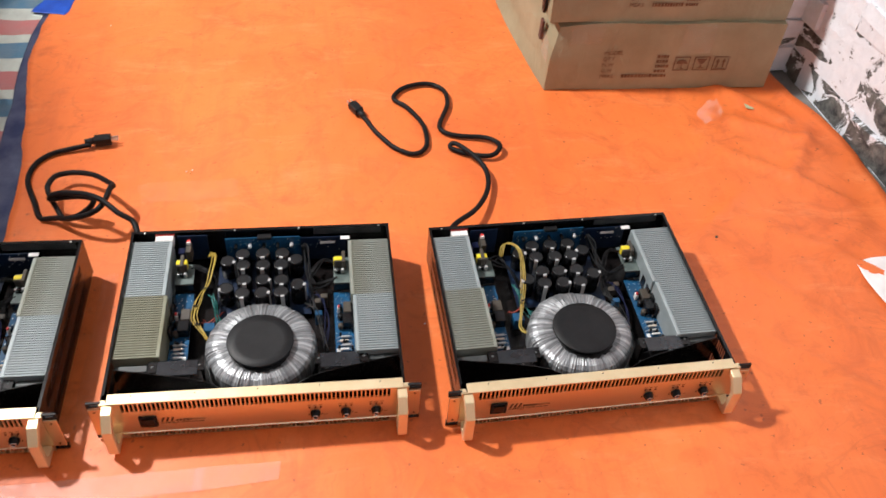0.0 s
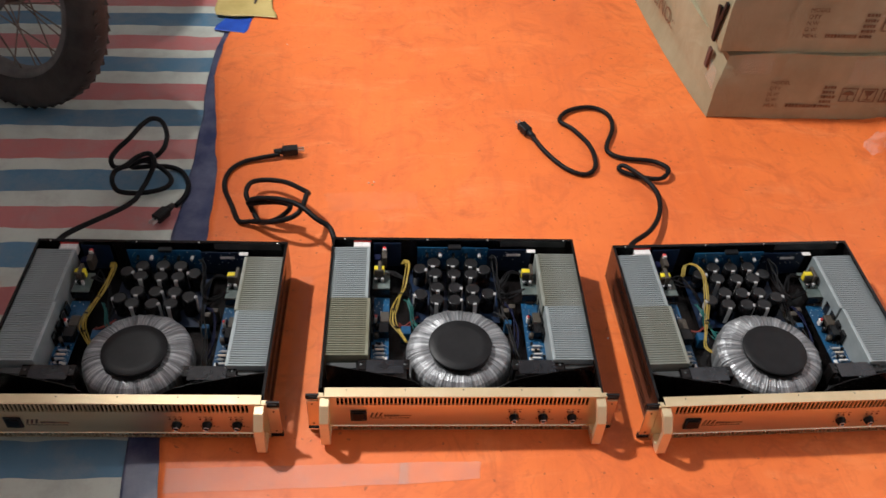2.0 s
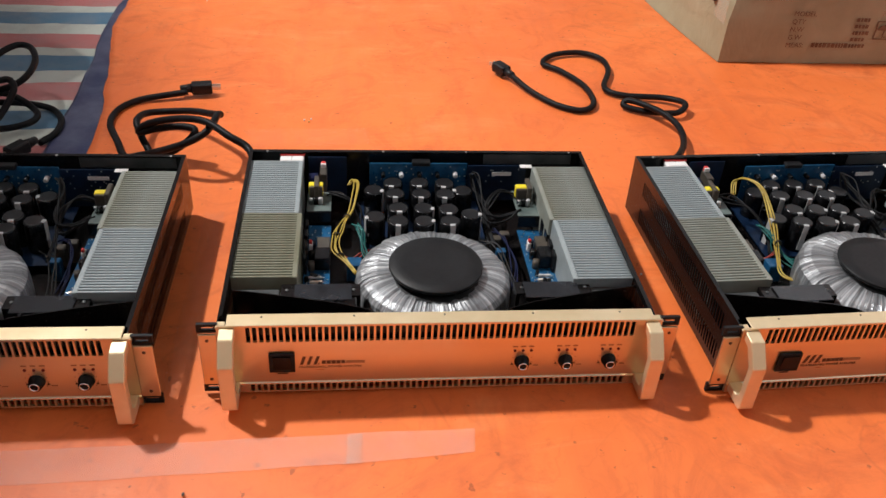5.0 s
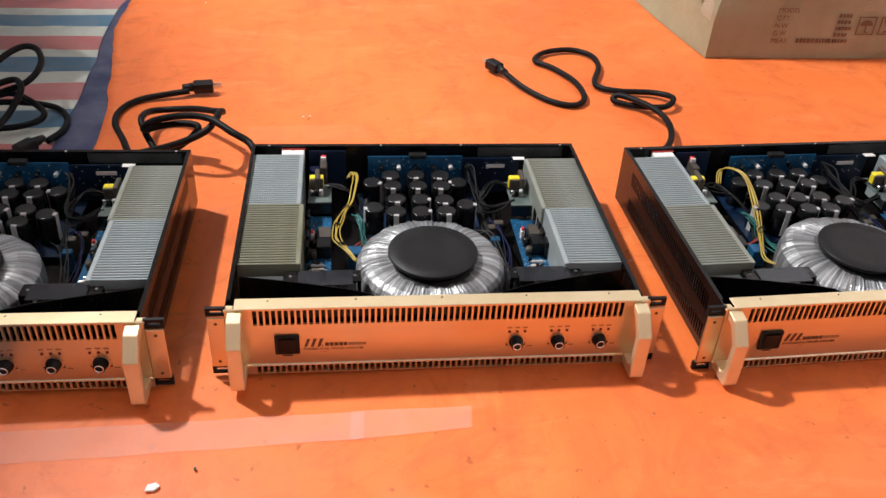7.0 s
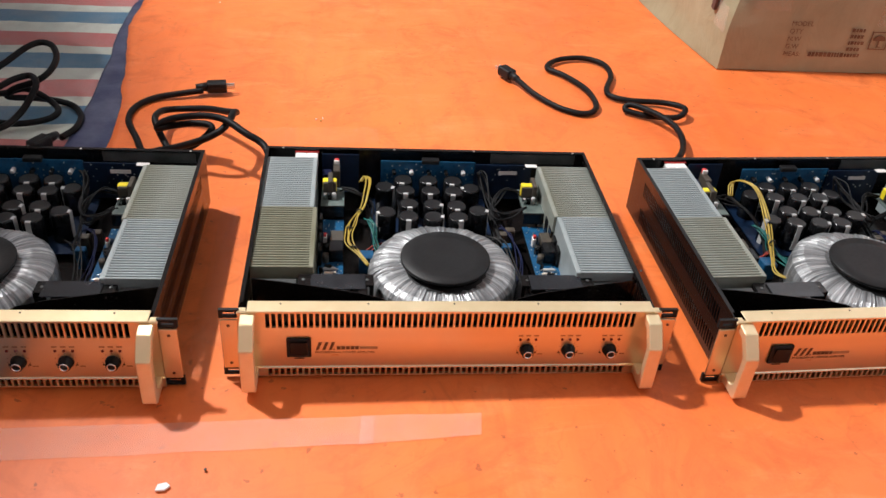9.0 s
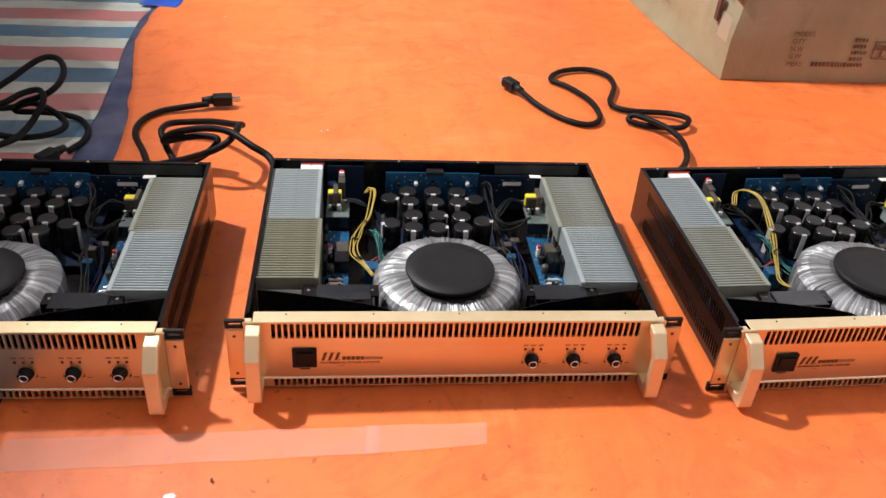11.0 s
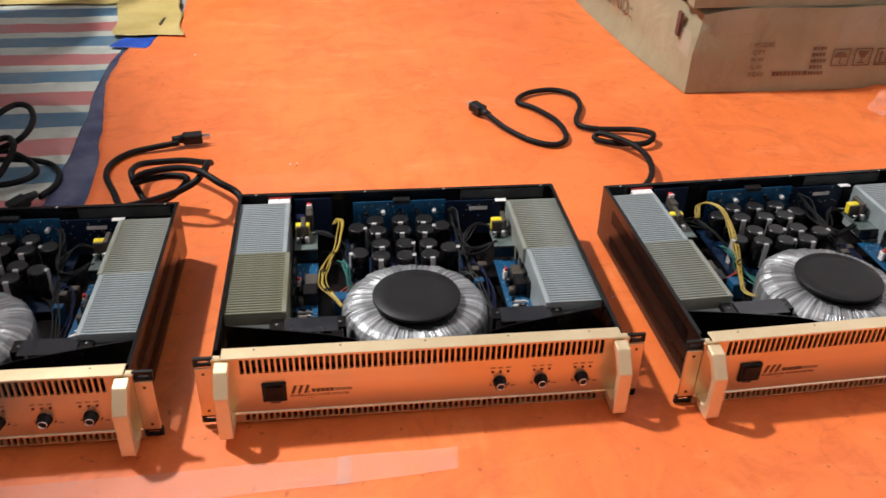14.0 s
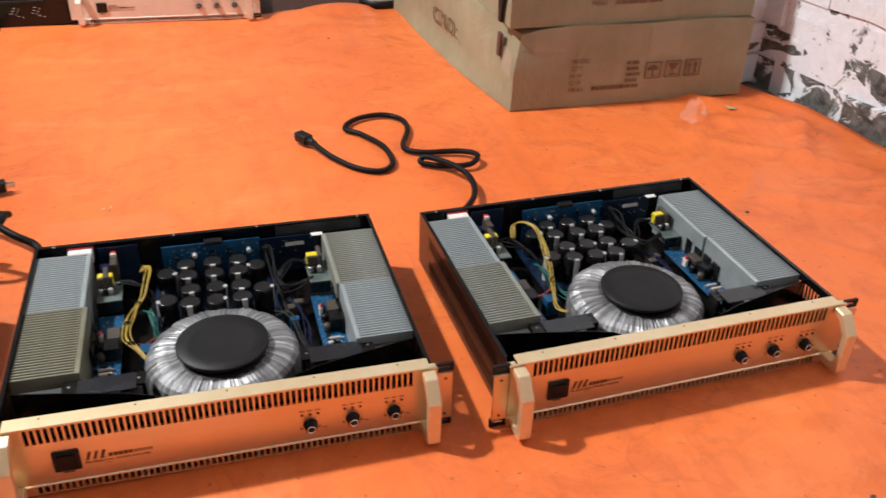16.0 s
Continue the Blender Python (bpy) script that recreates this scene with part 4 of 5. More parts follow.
    for k in range(3):
        wires(amp, rnd, "blue_wire", WIRE_BLUE, [(0.085, 0.24, 0.03), (0.092, 0.235, 0.034), (0.1, 0.22, 0.03), (0.104, 0.18, 0.024), (0.1, 0.14, 0.016)], 0.0009, "", 0.004)
    for k in range(3):
        wires(amp, rnd, "grey_wire", WIRE_WHITE, [(0.072, 0.215, 0.03), (0.084, 0.2, 0.034), (0.095, 0.16, 0.026), (0.1, 0.12, 0.02)], 0.0008, "", 0.006)
    for x, y in ((0.088, 0.222), (0.1, 0.232), (0.09, 0.195)):
        part("connector", box(x - 0.006, x + 0.006, y - 0.005, y + 0.005, 0.0055, 0.034, 0.001), (PCB, BROWN, CAN)[int(x * 1000) % 3], amp)
    return amp


SHROUD = surface("dark_grey_plastic", (0.012, 0.013, 0.016), (0.026, 0.028, 0.033), 0.2, scale=25, shine=0.6)
surface_plate = surface("dull_grey_plate", (0.04, 0.045, 0.046), (0.085, 0.09, 0.09), 0.4, 0.3, scale=30)
surface_board = surface("grey_green_board", (0.06, 0.085, 0.08), (0.12, 0.15, 0.14), 0.45, scale=60)
CAP_MESH = capacitor_meshes()
AMP_A = pose(-0.5235, -0.011, 0.0045, 0.2, 0.7, -0.4)
AMP_B = pose(-0.0014, -0.0005, 0.0008, 0.1, 0.6, -0.1)
AMP_C = pose(0.5217, -0.0137, 0.0, 0.45, 0.0, 1.75)
amplifier(AMP_A, "open gold-fronted rack amplifier half on the striped tarpaulin", (ALU, ALU, ALU_OLIVE, ALU), False, 3)
amplifier(AMP_B, "open gold-fronted rack amplifier on the orange tarpaulin between two others", (ALU, ALU_YELLOWISH, ALU_OLIVE, ALU), False, 1)
amplifier(AMP_C, "open gold-fronted rack amplifier with arched yellow wires on the orange tarpaulin", (ALU, ALU_OLIVE, ALU, ALU), True, 2)


# ---- mains cables ----
def plug(m, parent):
    b = part("plug", prism([(-0.012, -0.0115), (0.012, -0.0115), (0.014, 0.0), (0.012, 0.0115), (-0.012, 0.0115), (-0.014, 0)], -0.022, 0.02, "x", 0.002), RUBBER, parent, "black moulded mains plug")
    b.matrix_world = m @ Matrix.Scale(0.78, 4)
    part("neck", lathe([(0.0, 0.0), (0.0072, 0.0), (0.0085, 0.012), (0.0105, 0.026), (0.0, 0.026)], 14, None, (-0.046, 0, 0), "x"), RUBBER, b, "", True)
    for y in (-0.0055, 0.0055):
        part("pin", box(0.02, 0.038, y - 0.0016, y + 0.0016, -0.0042, 0.0042, 0.0004), SOLDER, b, "bright metal pin")
    return b


def mains_cable(points, heights, plug_at, label):
    pts = [(x, y, h) for (x, y), h in zip(points, heights)]
    e = empty("power_cable", Matrix.Translation((points[0][0], points[0][1], 0)), label, "cable", "mains cables of the amplifiers")
    c = part("cord", tube(pts, 0.0052, 10, 8), CABLE, e, "", True)
    c.matrix_parent_inverse = e.matrix_world.inverted()
    p = plug(plug_at, e)
    p.matrix_parent_inverse = e.matrix_world.inverted()
    p.matrix_world = plug_at @ Matrix.Scale(0.78, 4)
    return e


G = 0.0045
mains_cable([(-0.363, 0.696), (-0.403, 0.688), (-0.441, 0.675), (-0.465, 0.643), (-0.467, 0.594), (-0.443, 0.534), (-0.423, 0.489), (-0.393, 0.477), (-0.355, 0.451), (-0.320, 0.439), (-0.296, 0.444), (-0.286, 0.465), (-0.283, 0.489), (-0.282, 0.506), (-0.300, 0.533), (-0.335, 0.570), (-0.377, 0.589), (-0.406, 0.578), (-0.411, 0.541), (-0.405, 0.521), (-0.395, 0.505), (-0.378, 0.480), (-0.348, 0.470), (-0.322, 0.474), (-0.317, 0.483), (-0.341, 0.492), (-0.374, 0.500), (-0.402, 0.508), (-0.392, 0.507), (-0.365, 0.494), (-0.325, 0.473), (-0.291, 0.449), (-0.259, 0.420), (-0.232, 0.405), (-0.217, 0.356)],
            [0.009, 0.006, 0.0035, 0.0025, 0.0025, 0.0025, 0.0025, 0.012, 0.034, 0.052, 0.064, 0.07, 0.07, 0.062, 0.05, 0.036, 0.026, 0.028, 0.035, 0.028, 0.014, 0.008, 0.022, 0.04, 0.05, 0.05, 0.042, 0.032, 0.044, 0.058, 0.072, 0.078, 0.072, 0.06, 0.052],
            pose(-0.34, 0.706, 0.0125, 0, 0, 8), "knotted black mains cable with its plug on the orange tarpaulin")
mains_cable([(0.196, 0.762), (0.222, 0.711), (0.258, 0.659), (0.298, 0.638), (0.325, 0.667), (0.324, 0.737), (0.295, 0.801), (0.268, 0.836), (0.295, 0.876), (0.349, 0.89), (0.385, 0.862), (0.387, 0.807), (0.362, 0.74), (0.365, 0.712), (0.395, 0.694),
             (0.455, 0.68), (0.479, 0.645), (0.457, 0.618), (0.41, 0.63), (0.375, 0.652), (0.385, 0.655), (0.42, 0.602), (0.436, 0.555), (0.428, 0.5), (0.395, 0.44), (0.345, 0.39), (0.315, 0.335)],
            [0.012, 0.006, G, G, G, G, G, G, G, G, G, G, G, G, 0.005, 0.008, 0.014, 0.01, 0.006, 0.006, 0.015, 0.02, 0.018, 0.016, 0.024, 0.032, 0.036],
            pose(0.181, 0.793, 0.0125, 0, 0, 118), "looped black mains cable with its plug on the orange tarpaulin")
mains_cable([(-0.558, 0.539), (-0.544, 0.571), (-0.546, 0.612), (-0.567, 0.650), (-0.596, 0.661), (-0.629, 0.649), (-0.662, 0.636), (-0.650, 0.635), (-0.610, 0.633), (-0.591, 0.647), (-0.590, 0.683), (-0.607, 0.723), (-0.630, 0.736), (-0.649, 0.718), (-0.671, 0.680), (-0.692, 0.655), (-0.700, 0.633), (-0.689, 0.618), (-0.666, 0.631), (-0.639, 0.645), (-0.615, 0.641), (-0.589, 0.625), (-0.576, 0.602), (-0.585, 0.585), (-0.614, 0.576), (-0.646, 0.569), (-0.674, 0.562), (-0.683, 0.569), (-0.681, 0.591), (-0.660, 0.606), (-0.642, 0.626), (-0.619, 0.634), (-0.604, 0.612), (-0.610, 0.596), (-0.626, 0.567), (-0.643, 0.510), (-0.728, 0.41), (-0.738, 0.345)],
            [-0.002, -0.002, -0.002, -0.002, 0.002, 0.012, 0.02, 0.034, 0.05, 0.062, 0.069, 0.073, 0.073, 0.07, 0.06, 0.05, 0.042, 0.034, 0.028, 0.03, 0.024, 0.014, 0.012, 0.008, 0.004, 0.006, 0.018, 0.037, 0.045, 0.05, 0.055, 0.058, 0.055, 0.04, 0.02, 0.024, 0.04, 0.05],
            pose(-0.577, 0.5, 0.008, 0, 0, -120), "tangled black mains cable on the striped tarpaulin")


# ---- stacked cartons ----
def carton(m, w, d, h, label, seed, crush, skew=0.0, flare=0.0):
    """A taped carton, its front along x, with bulged faces and dented edges."""
    e = empty("carton", m, label, "cardboard box", "stacked cartons")
    bm = bmesh.new()
    bmesh.ops.create_cube(bm, size=1)
    bmesh.ops.subdivide_edges(bm, edges=bm.edges[:], cuts=13, use_grid_fill=True)
    for v in bm.verts:
        u = v.co.copy()
        edge = sorted((0.5 - abs(u.x), 0.5 - abs(u.y), 0.5 - abs(u.z)))
        p = Vector((w * (u.x + 0.5), d * (u.y + 0.5), h * (u.z + 0.5)))
        nz = noise.noise(p * 6 + Vector((seed, 0, 0)))
        face = 1 - max(0, 1 - edge[1] * 5)
        if abs(u.y) > 0.499:
            p.y += 0.003 * face * (0.4 + nz) * (1 if u.y > 0 else -1)
        if abs(u.x) > 0.499:
            p.x += 0.002 * face * (0.4 + nz) * (1 if u.x > 0 else -1)
        if edge[1] < 0.01:
            p += Vector((nz, noise.noise(p * 9), 0)) * 0.003
            p.z += 0.004 * noise.noise(p * 14 + Vector((0, seed, 0))) * (u.z + 0.5)
        # the foot of the side bows out
        if u.x < -0.499:
            p.x -= flare * max(0, 1 - 4 * (u.z + 0.5)) * math.sin(math.pi * min(1, (u.y + 0.5) * 1.15)) ** 0.7
        p.x -= skew * (u.y + 0.5) * (0.5 - u.x)
        # crushed upper front corner
        k = max(0, 1 - (p - Vector((0, 0, h))).length / 0.09)
        p += Vector((0.03, 0.02, -0.022)) * k * crush
        v.co = p
    body = part("box", bm, CARD, e, "brown corrugated cardboard", True)
    body.data.set_sharp_from_angle(angle=radians(35))
    return e


def icon_frame(x, z, s):
    bm = bmesh.new()
    t = 0.0022
    for a in ((x, x + s, z, z + t), (x, x + s, z + s - t, z + s), (x, x + t, z + t, z + s - t), (x + s - t, x + s, z + t, z + s - t)):
        box(a[0], a[1], -0.0002, 0.0006, a[2], a[3], 0, bm)
    return bm


def icon(kind, x, z, s):
    bm = icon_frame(x, z, s)
    c = x + s / 2
    if kind == "umbrella":
        pts = [(c - 0.36 * s * math.cos(a), z + 0.5 * s + 0.3 * s * math.sin(a)) for a in [math.pi * i / 8 for i in range(9)]]
        prism(pts, -0.0002, 0.0006, "y", 0, bm)
        box(c - 0.0012, c + 0.0012, -0.0002, 0.0006, z + 0.14 * s, z + 0.5 * s, 0, bm)
        box(c - 0.0012, c + 0.006, -0.0002, 0.0006, z + 0.12 * s, z + 0.17 * s, 0, bm)
    elif kind == "glass":
        prism([(c - 0.33 * s, z + 0.84 * s), (c + 0.33 * s, z + 0.84 * s), (c + 0.12 * s, z + 0.48 * s), (c - 0.12 * s, z + 0.48 * s)], -0.0002, 0.0006, "y", 0, bm)
        box(c - 0.0012, c + 0.0012, -0.0002, 0.0006, z + 0.2 * s, z + 0.48 * s, 0, bm)
        box(c - 0.2 * s, c + 0.2 * s, -0.0002, 0.0006, z + 0.14 * s, z + 0.2 * s, 0, bm)
    else:
        for q in (0.3, 0.7):
            a = x + q * s
            box(a - 0.0018, a + 0.0018, -0.0002, 0.0006, z + 0.2 * s, z + 0.62 * s, 0, bm)
            prism([(a - 0.13 * s, z + 0.6 * s), (a + 0.13 * s, z + 0.6 * s), (a, z + 0.86 * s)], -0.0002, 0.0006, "y", 0, bm)
        box(x + 0.14 * s, x + 0.86 * s, -0.0002, 0.0006, z + 0.1 * s, z + 0.15 * s, 0, bm)
    return bm


def carton_print(e, x0, z0, flip):
    """Shipping marks on the front: short lines of words, faded bars, three handling signs."""
    front = -0.0042
    for k, word in enumerate(("MODEL", "QTY", "N.W", "G.W", "MEAS:")):
        t = text_mesh(word, 0.0135, Matrix.Translation((x0, front, z0 + 0.056 - 0.0155 * k)) @ pose(0, 0, 0, 90))
        part("lettering", t, INK_FADED, e, "faded brown print")
    bars = bmesh.new()
    q = random.Random(int(x0 * 1000))
    for k in range(5):
        x = x0 + 0.128
        while x < x0 + 0.156:
            w = q.uniform(0.003, 0.007)
            box(x, x + w, front - 0.0003, front + 0.0003, z0 + 0.047 - 0.013 * k, z0 + 0.054 - 0.013 * k, 0, bars)
            x += w + 0.002
    x = x0 + 0.052
    while x < x0 + 0.122:
        w = q.uniform(0.003, 0.008)
        box(x, x + w, front - 0.0003, front + 0.0003, z0 - 0.0055, z0 + 0.0035, 0, bars)
        x += w + 0.002
    part("print", bars, INK_FADED, e, "faded brown print")
    for k, kind in enumerate(("umbrella", "glass", "up")):
        bm = icon(kind, x0 + 0.172 + 0.047 * k, z0 + 0.012, 0.037)
        bm.transform(Matrix.Translation((0, front, 0)))
        part("handling_sign", bm, INK_FADED, e, "faded brown handling sign")


BOX_M = pose(0.622, 0.862, -0.001, 0, 0, -0.9)
lower = carton(BOX_M, 0.54, 0.80, 0.172, "worn brown cardboard carton lying under another", 2.0, 0.6, 0.08, 0.014)
carton_print(lower, 0.125, 0.04, False)
UP_M = pose(0.612, 0.868, 0.1725, 0, 0, -0.4)
upper = carton(UP_M, 0.55, 0.79, 0.19, "worn brown cardboard carton stacked on another", 7.0, 0.35)
carton_print(upper, 0.17, 0.045, True)


def on_side(e, bm, name, mat, label="", lean=0.0):
    """Marks drawn flat on the left face of a carton: x of the drawing runs towards the front."""
    bm.transform(Matrix(((lean, 1, 0, -0.0062), (-1, 0, 0, 0), (0, 0, 1, 0), (0, 0, 0, 1))))
    return part(name, bm, mat, e, label)


on_side(lower, text_mesh("C/NO.:", 0.056, Matrix.Translation((-0.46, 0, 0.064)) @ pose(0, 0, 0, 90)), "lettering", INK_FADED, "faded red-brown print", 0.1)
on_side(lower, prism([(-0.066, 0.104), (-0.054, 0.102), (-0.05, 0.15), (-0.064, 0.152)], -0.003, 0.003, "y"), "marker_stroke", INK, "dark marker stroke", 0.1)
on_side(upper, prism([(-0.05, 0.004), (-0.034, 0.004), (-0.032, 0.03), (-0.012, 0.105), (-0.022, 0.108), (-0.038, 0.055), (-0.044, 0.085), (-0.06, 0.082), (-0.052, 0.03)], -0.003, 0.003, "y"), "marker_stroke", RUBBER, "black marker stroke")
# clear tape over the seam
for e, z0, z1, x in ((lower, 0.1, 0.1715, 0.3), (lower, 0.125, 0.1715, 0.04), (upper, 0.09, 0.187, 0.33)):
    part("tape", box(x, x + 0.075, -0.0056, -0.0048, z0, z1), TAPE_BOX, e, "clear parcel tape")
part("tape", box(-0.0068, -0.006, 0.0, 0.5, 0.075, 0.125), TAPE, lower, "clear parcel tape")


# ---- things along the far edge ----
def far_amplifier(m):
    e = empty("power_amplifier", m, "closed pale gold rack amplifier beyond the orange tarpaulin", "amplifier")
    part("case", box(-0.2165, 0.2165, 0.0, 0.34, 0.004, 0.085, 0.001), BLACK, e)
    front_panel(e, PALE_GOLD, PALE_GOLD)
    for s in (-1, 1):
        part("rack_ear", ear(s, PALE_GOLD), PALE_GOLD, e)
        for z0, z1 in ((0.0768, 0.0875), (-0.0015, 0.0095)):
            part("ear_tab", ear_loop(s, z0, z1), RUBBER, e)
        h = part("handle", handle_mesh(), PALE_GOLD, e)
        h.location = (s * 0.2125, -0.0028, 0)
    return e


far_amplifier(pose(-0.0595, 1.655, 0.0, 0, 0, -3.0))


def black_unit(m):
    e = empty("rack_unit", m, "black rack unit with small pale markings on its front", "audio unit")
    part("case", box(0, 0.5, 0.0, 0.36, 0.004, 0.135, 0.003), BLACK, e)
    part("front", box(-0.004, 0.504, -0.006, 0.0, 0.002, 0.137, 0.001), BLACK, e)
    part("recess", box(0.04, 0.45, -0.0085, -0.006, 0.06, 0.066, 0.0005), RUBBER, e)
    marks = bmesh.new()
    for c in range(2):
        for k in range(4):
            x = 0.372 + 0.05 * c - 0.004 * k + (0.0 if k < 3 else 0.02)
            box(x, x + 0.007, -0.0066, -0.0058, 0.047 - 0.007 * k, 0.0485 - 0.007 * k, 0, marks)
            box(x + 0.012, x + 0.016, -0.0066, -0.0058, 0.044 - 0.007 * k, 0.0455 - 0.007 * k, 0, marks)
    part("print", marks, STRIPE_GREY, e, "pale grey print")
    part("badge", box(0.07, 0.105, -0.0068, -0.0058, 0.03, 0.037), STRIPE_GREY, e, "pale grey badge")
    part("badge", box(0.113, 0.126, -0.0068, -0.0058, 0.031, 0.035), STRIPE_GREY, e)
    for x in (0.03, 0.47):
        part("foot", lathe([(0, -0.008), (0.012, -0.008), (0.013, 0.004), (0, 0.004)], 12, None, (x, 0.03, 0)), RUBBER, e)
        part("foot", lathe([(0, -0.008), (0.012, -0.008), (0.013, 0.004), (0, 0.004)], 12, None, (x, 0.32, 0)), RUBBER, e)
    return e


black_unit(pose(-0.808, 1.685, -0.002, 0, 0, -1.0))

tin = empty("tin_can", pose(0.527, 1.71, -0.008), "grey tin can with a dark band near its foot", "can")
part("body", lathe([(0.0, 0.0), (0.058, 0.0), (0.06, 0.004), (0.06, 0.02), (0.0585, 0.022), (0.0585, 0.15), (0.06, 0.153), (0.0, 0.153)], 32), STEEL_CAN, tin, "", True)
part("band", lathe([(0.0592, 0.008), (0.0605, 0.008), (0.0605, 0.03), (0.0592, 0.03), (0.0592, 0.008)], 32), RUBBER, tin, "dark band", True)


# ---- mustard sheet and blue scrap at the corner ----
def loose_sheet(name, corners, mat, label, z, amp, seed, n=26, category="sheet", ragged=0.012, stuck=False):
    """A crumpled thin sheet over four corners in order round it."""
    a, b, c, d = [Vector((*q, 0)) for q in corners]
    bm = bmesh.new()
    rows = []
    for j in range(n + 1):
        t = j / n
        row = []
        for i in range(n + 1):
            s = i / n
            p = (a * (1 - s) + b * s) * (1 - t) + (d * (1 - s) + c * s) * t
            edge = min(s, 1 - s, t, 1 - t) * 6
            p += Vector((noise.noise(p * 14 + Vector((seed, 0, 0))), noise.noise(p * 14 + Vector((0, seed, 3))), 0)) * ragged * max(0, 1 - edge)
            p.z = z + amp * (0.6 + noise.noise(p * 13 + Vector((seed, 2, 0))) + 0.5 * noise.noise(p * 31 + Vector((seed, 5, 0))))
            if stuck:
                p.z = sheet_height(p.x, p.y) + fold_height(p.x, p.y) + z
            row.append(bm.verts.new(p))
        rows.append(row)
    for r, q in zip(rows, rows[1:]):
        for i in range(n):
            bm.faces.new((r[i], r[i + 1], q[i + 1], q[i]))
    ob = part(name, bm, mat, None, "", True)
    s = ob.modifiers.new("thickness", "SOLIDIFY")
    s.thickness, s.offset = 0.0006, 0
    return tagged(ob, label, category)


loose_sheet("mustard_paper", [(-0.595, 1.315), (-0.44, 1.295), (-0.5, 1.672), (-0.66, 1.672)], YELLOW_SHEET, "crumpled mustard-yellow paper lying at the tarpaulin's corner", 0.0012, 0.0022, 4, category="paper")
loose_sheet("mustard_paper", [(-1.2, 1.6), (-0.6, 1.58), (-0.6, 1.7), (-1.2, 1.7)], YELLOW_SHEET, "crumpled mustard-yellow paper under a black unit", -0.005, 0.003, 9, category="paper")
loose_sheet("blue_scrap", [(-0.59, 1.235), (-0.515, 1.225), (-0.5, 1.3), (-0.575, 1.3)], BRIGHT_BLUE, "bright blue scrap of plastic sheet", -0.002, 0.0012, 6, 12, "plastic")
loose_sheet("twig", [(-0.508, 1.375), (-0.503, 1.374), (-0.497, 1.425), (-0.502, 1.426)], BROWN, "short dark brown twig on mustard paper", 0.0045, 0.001, 2, 6, "twig")

# ---- tape strips, plastic and scraps on the orange sheet ----
loose_sheet("clear_tape", [(-0.452, -0.110), (-0.085, -0.0985), (-0.084, -0.0615), (-0.455, -0.067)], TAPE, "long strip of clear tape stuck on the orange tarpaulin", 0.0009, 0, 3, 40, "tape", 0.002, True)
loose_sheet("clear_tape", [(-0.1, -0.099), (0.0245, -0.0915), (0.0275, -0.0615), (-0.098, -0.061)], TAPE, "short strip of clear tape lapped over another on the orange tarpaulin", 0.0013, 0, 3, 30, "tape", 0.002, True)
loose_sheet("clear_tape", [(-0.246, 0.523), (-0.06, 0.53), (-0.067, 0.586), (-0.262, 0.58)], FAINT_FILM, "faded patch of clear tape on the orange tarpaulin", 0.0009, 0, 8, 30, "tape", 0.003, True)
# this next strip stands in for a line of reflected light on the sheet
loose_sheet("clear_tape", [(-0.288, 0.0), (-0.262, 0.0), (-0.262, 0.34), (-0.288, 0.34)], FAINT_FILM, "faint pale strip put in for a reflection between two amplifiers", 0.0009, 0, 5, 40, "tape", 0.002, True)
loose_sheet("white_paper", [(1.108, 0.27), (1.2, 0.285), (1.19, 0.14), (1.12, 0.155)], PAPER, "torn white paper on the orange tarpaulin", 0.004, 0.003, 12, 16, "paper")


def crumpled_bag(m):
    bm = bmesh.new()
    bmesh.ops.create_icosphere(bm, subdivisions=3, radius=1)
    for v in bm.verts:
        p = v.co.copy()
        k = 1 + 0.45 * noise.noise(p * 2.3 + Vector((4, 1, 0)))
        ridge = abs(noise.noise(p * 4.1)) * 0.5
        v.co = Vector((p.x * (0.034 - 0.014 * max(0, p.z)), p.y * 0.024, max(-0.005, p.z * 0.036))) * (k - ridge)
        v.co.z = max(v.co.z, -0.006) + 0.006
    ob = part("plastic_bag", bm, BAG)
    ob.matrix_world = m
    return tagged(ob, "small crumpled clear plastic bag on the orange tarpaulin", "plastic bag")


crumpled_bag(pose(0.985, 0.745, -0.001, 0, 0, 25))
loose_sheet("pale_scrap", [(1.08, 0.76), (1.1, 0.755), (1.105, 0.79), (1.09, 0.795)], PALE_GREEN, "small pale green scrap near the carton", 0.003, 0.003, 21, 8, "scrap")


def chip(x, y, s, mat, turn, label):
    bm = prism([(-s, -0.5 * s), (0.2 * s, -0.7 * s), (s, -0.1 * s), (0.5 * s, 0.6 * s), (-0.6 * s, 0.5 * s)], 0, 0.0022, "z", 0.0004)
    ob = part("debris_chip", bm, mat)
    ob.matrix_world = pose(x, y, -0.0018, 0, 0, turn)
    return tagged(ob, label, "debris", "crumbs on the tarpaulin")


chip(-0.282, -0.146, 0.007, PAPER, 10, "small white chip on the orange tarpaulin")
chip(-0.246, -0.127, 0.002, BROWN, 70, "small dark crumb on the orange tarpaulin")
chip(-0.168, 0.613, 0.0019, PAPER, 30, "tiny white crumb on the orange tarpaulin")
chip(-0.157, 0.616, 0.0019, PAPER, 100, "tiny white crumb on the orange tarpaulin")
chip(-0.16, 0.607, 0.0019, YELLOW_SHEET, 160, "tiny yellow crumb on the orange tarpaulin")
chip(0.865, 0.36, 0.004, BROWN, 20, "small dark crumb on the orange tarpaulin")
chip(0.33, 1.42, 0.004, BROWN, 20, "small dark crumb on the orange tarpaulin")
chip(-0.395, 1.17, 0.0019, PAPER, 40, "tiny white crumb on the orange tarpaulin")
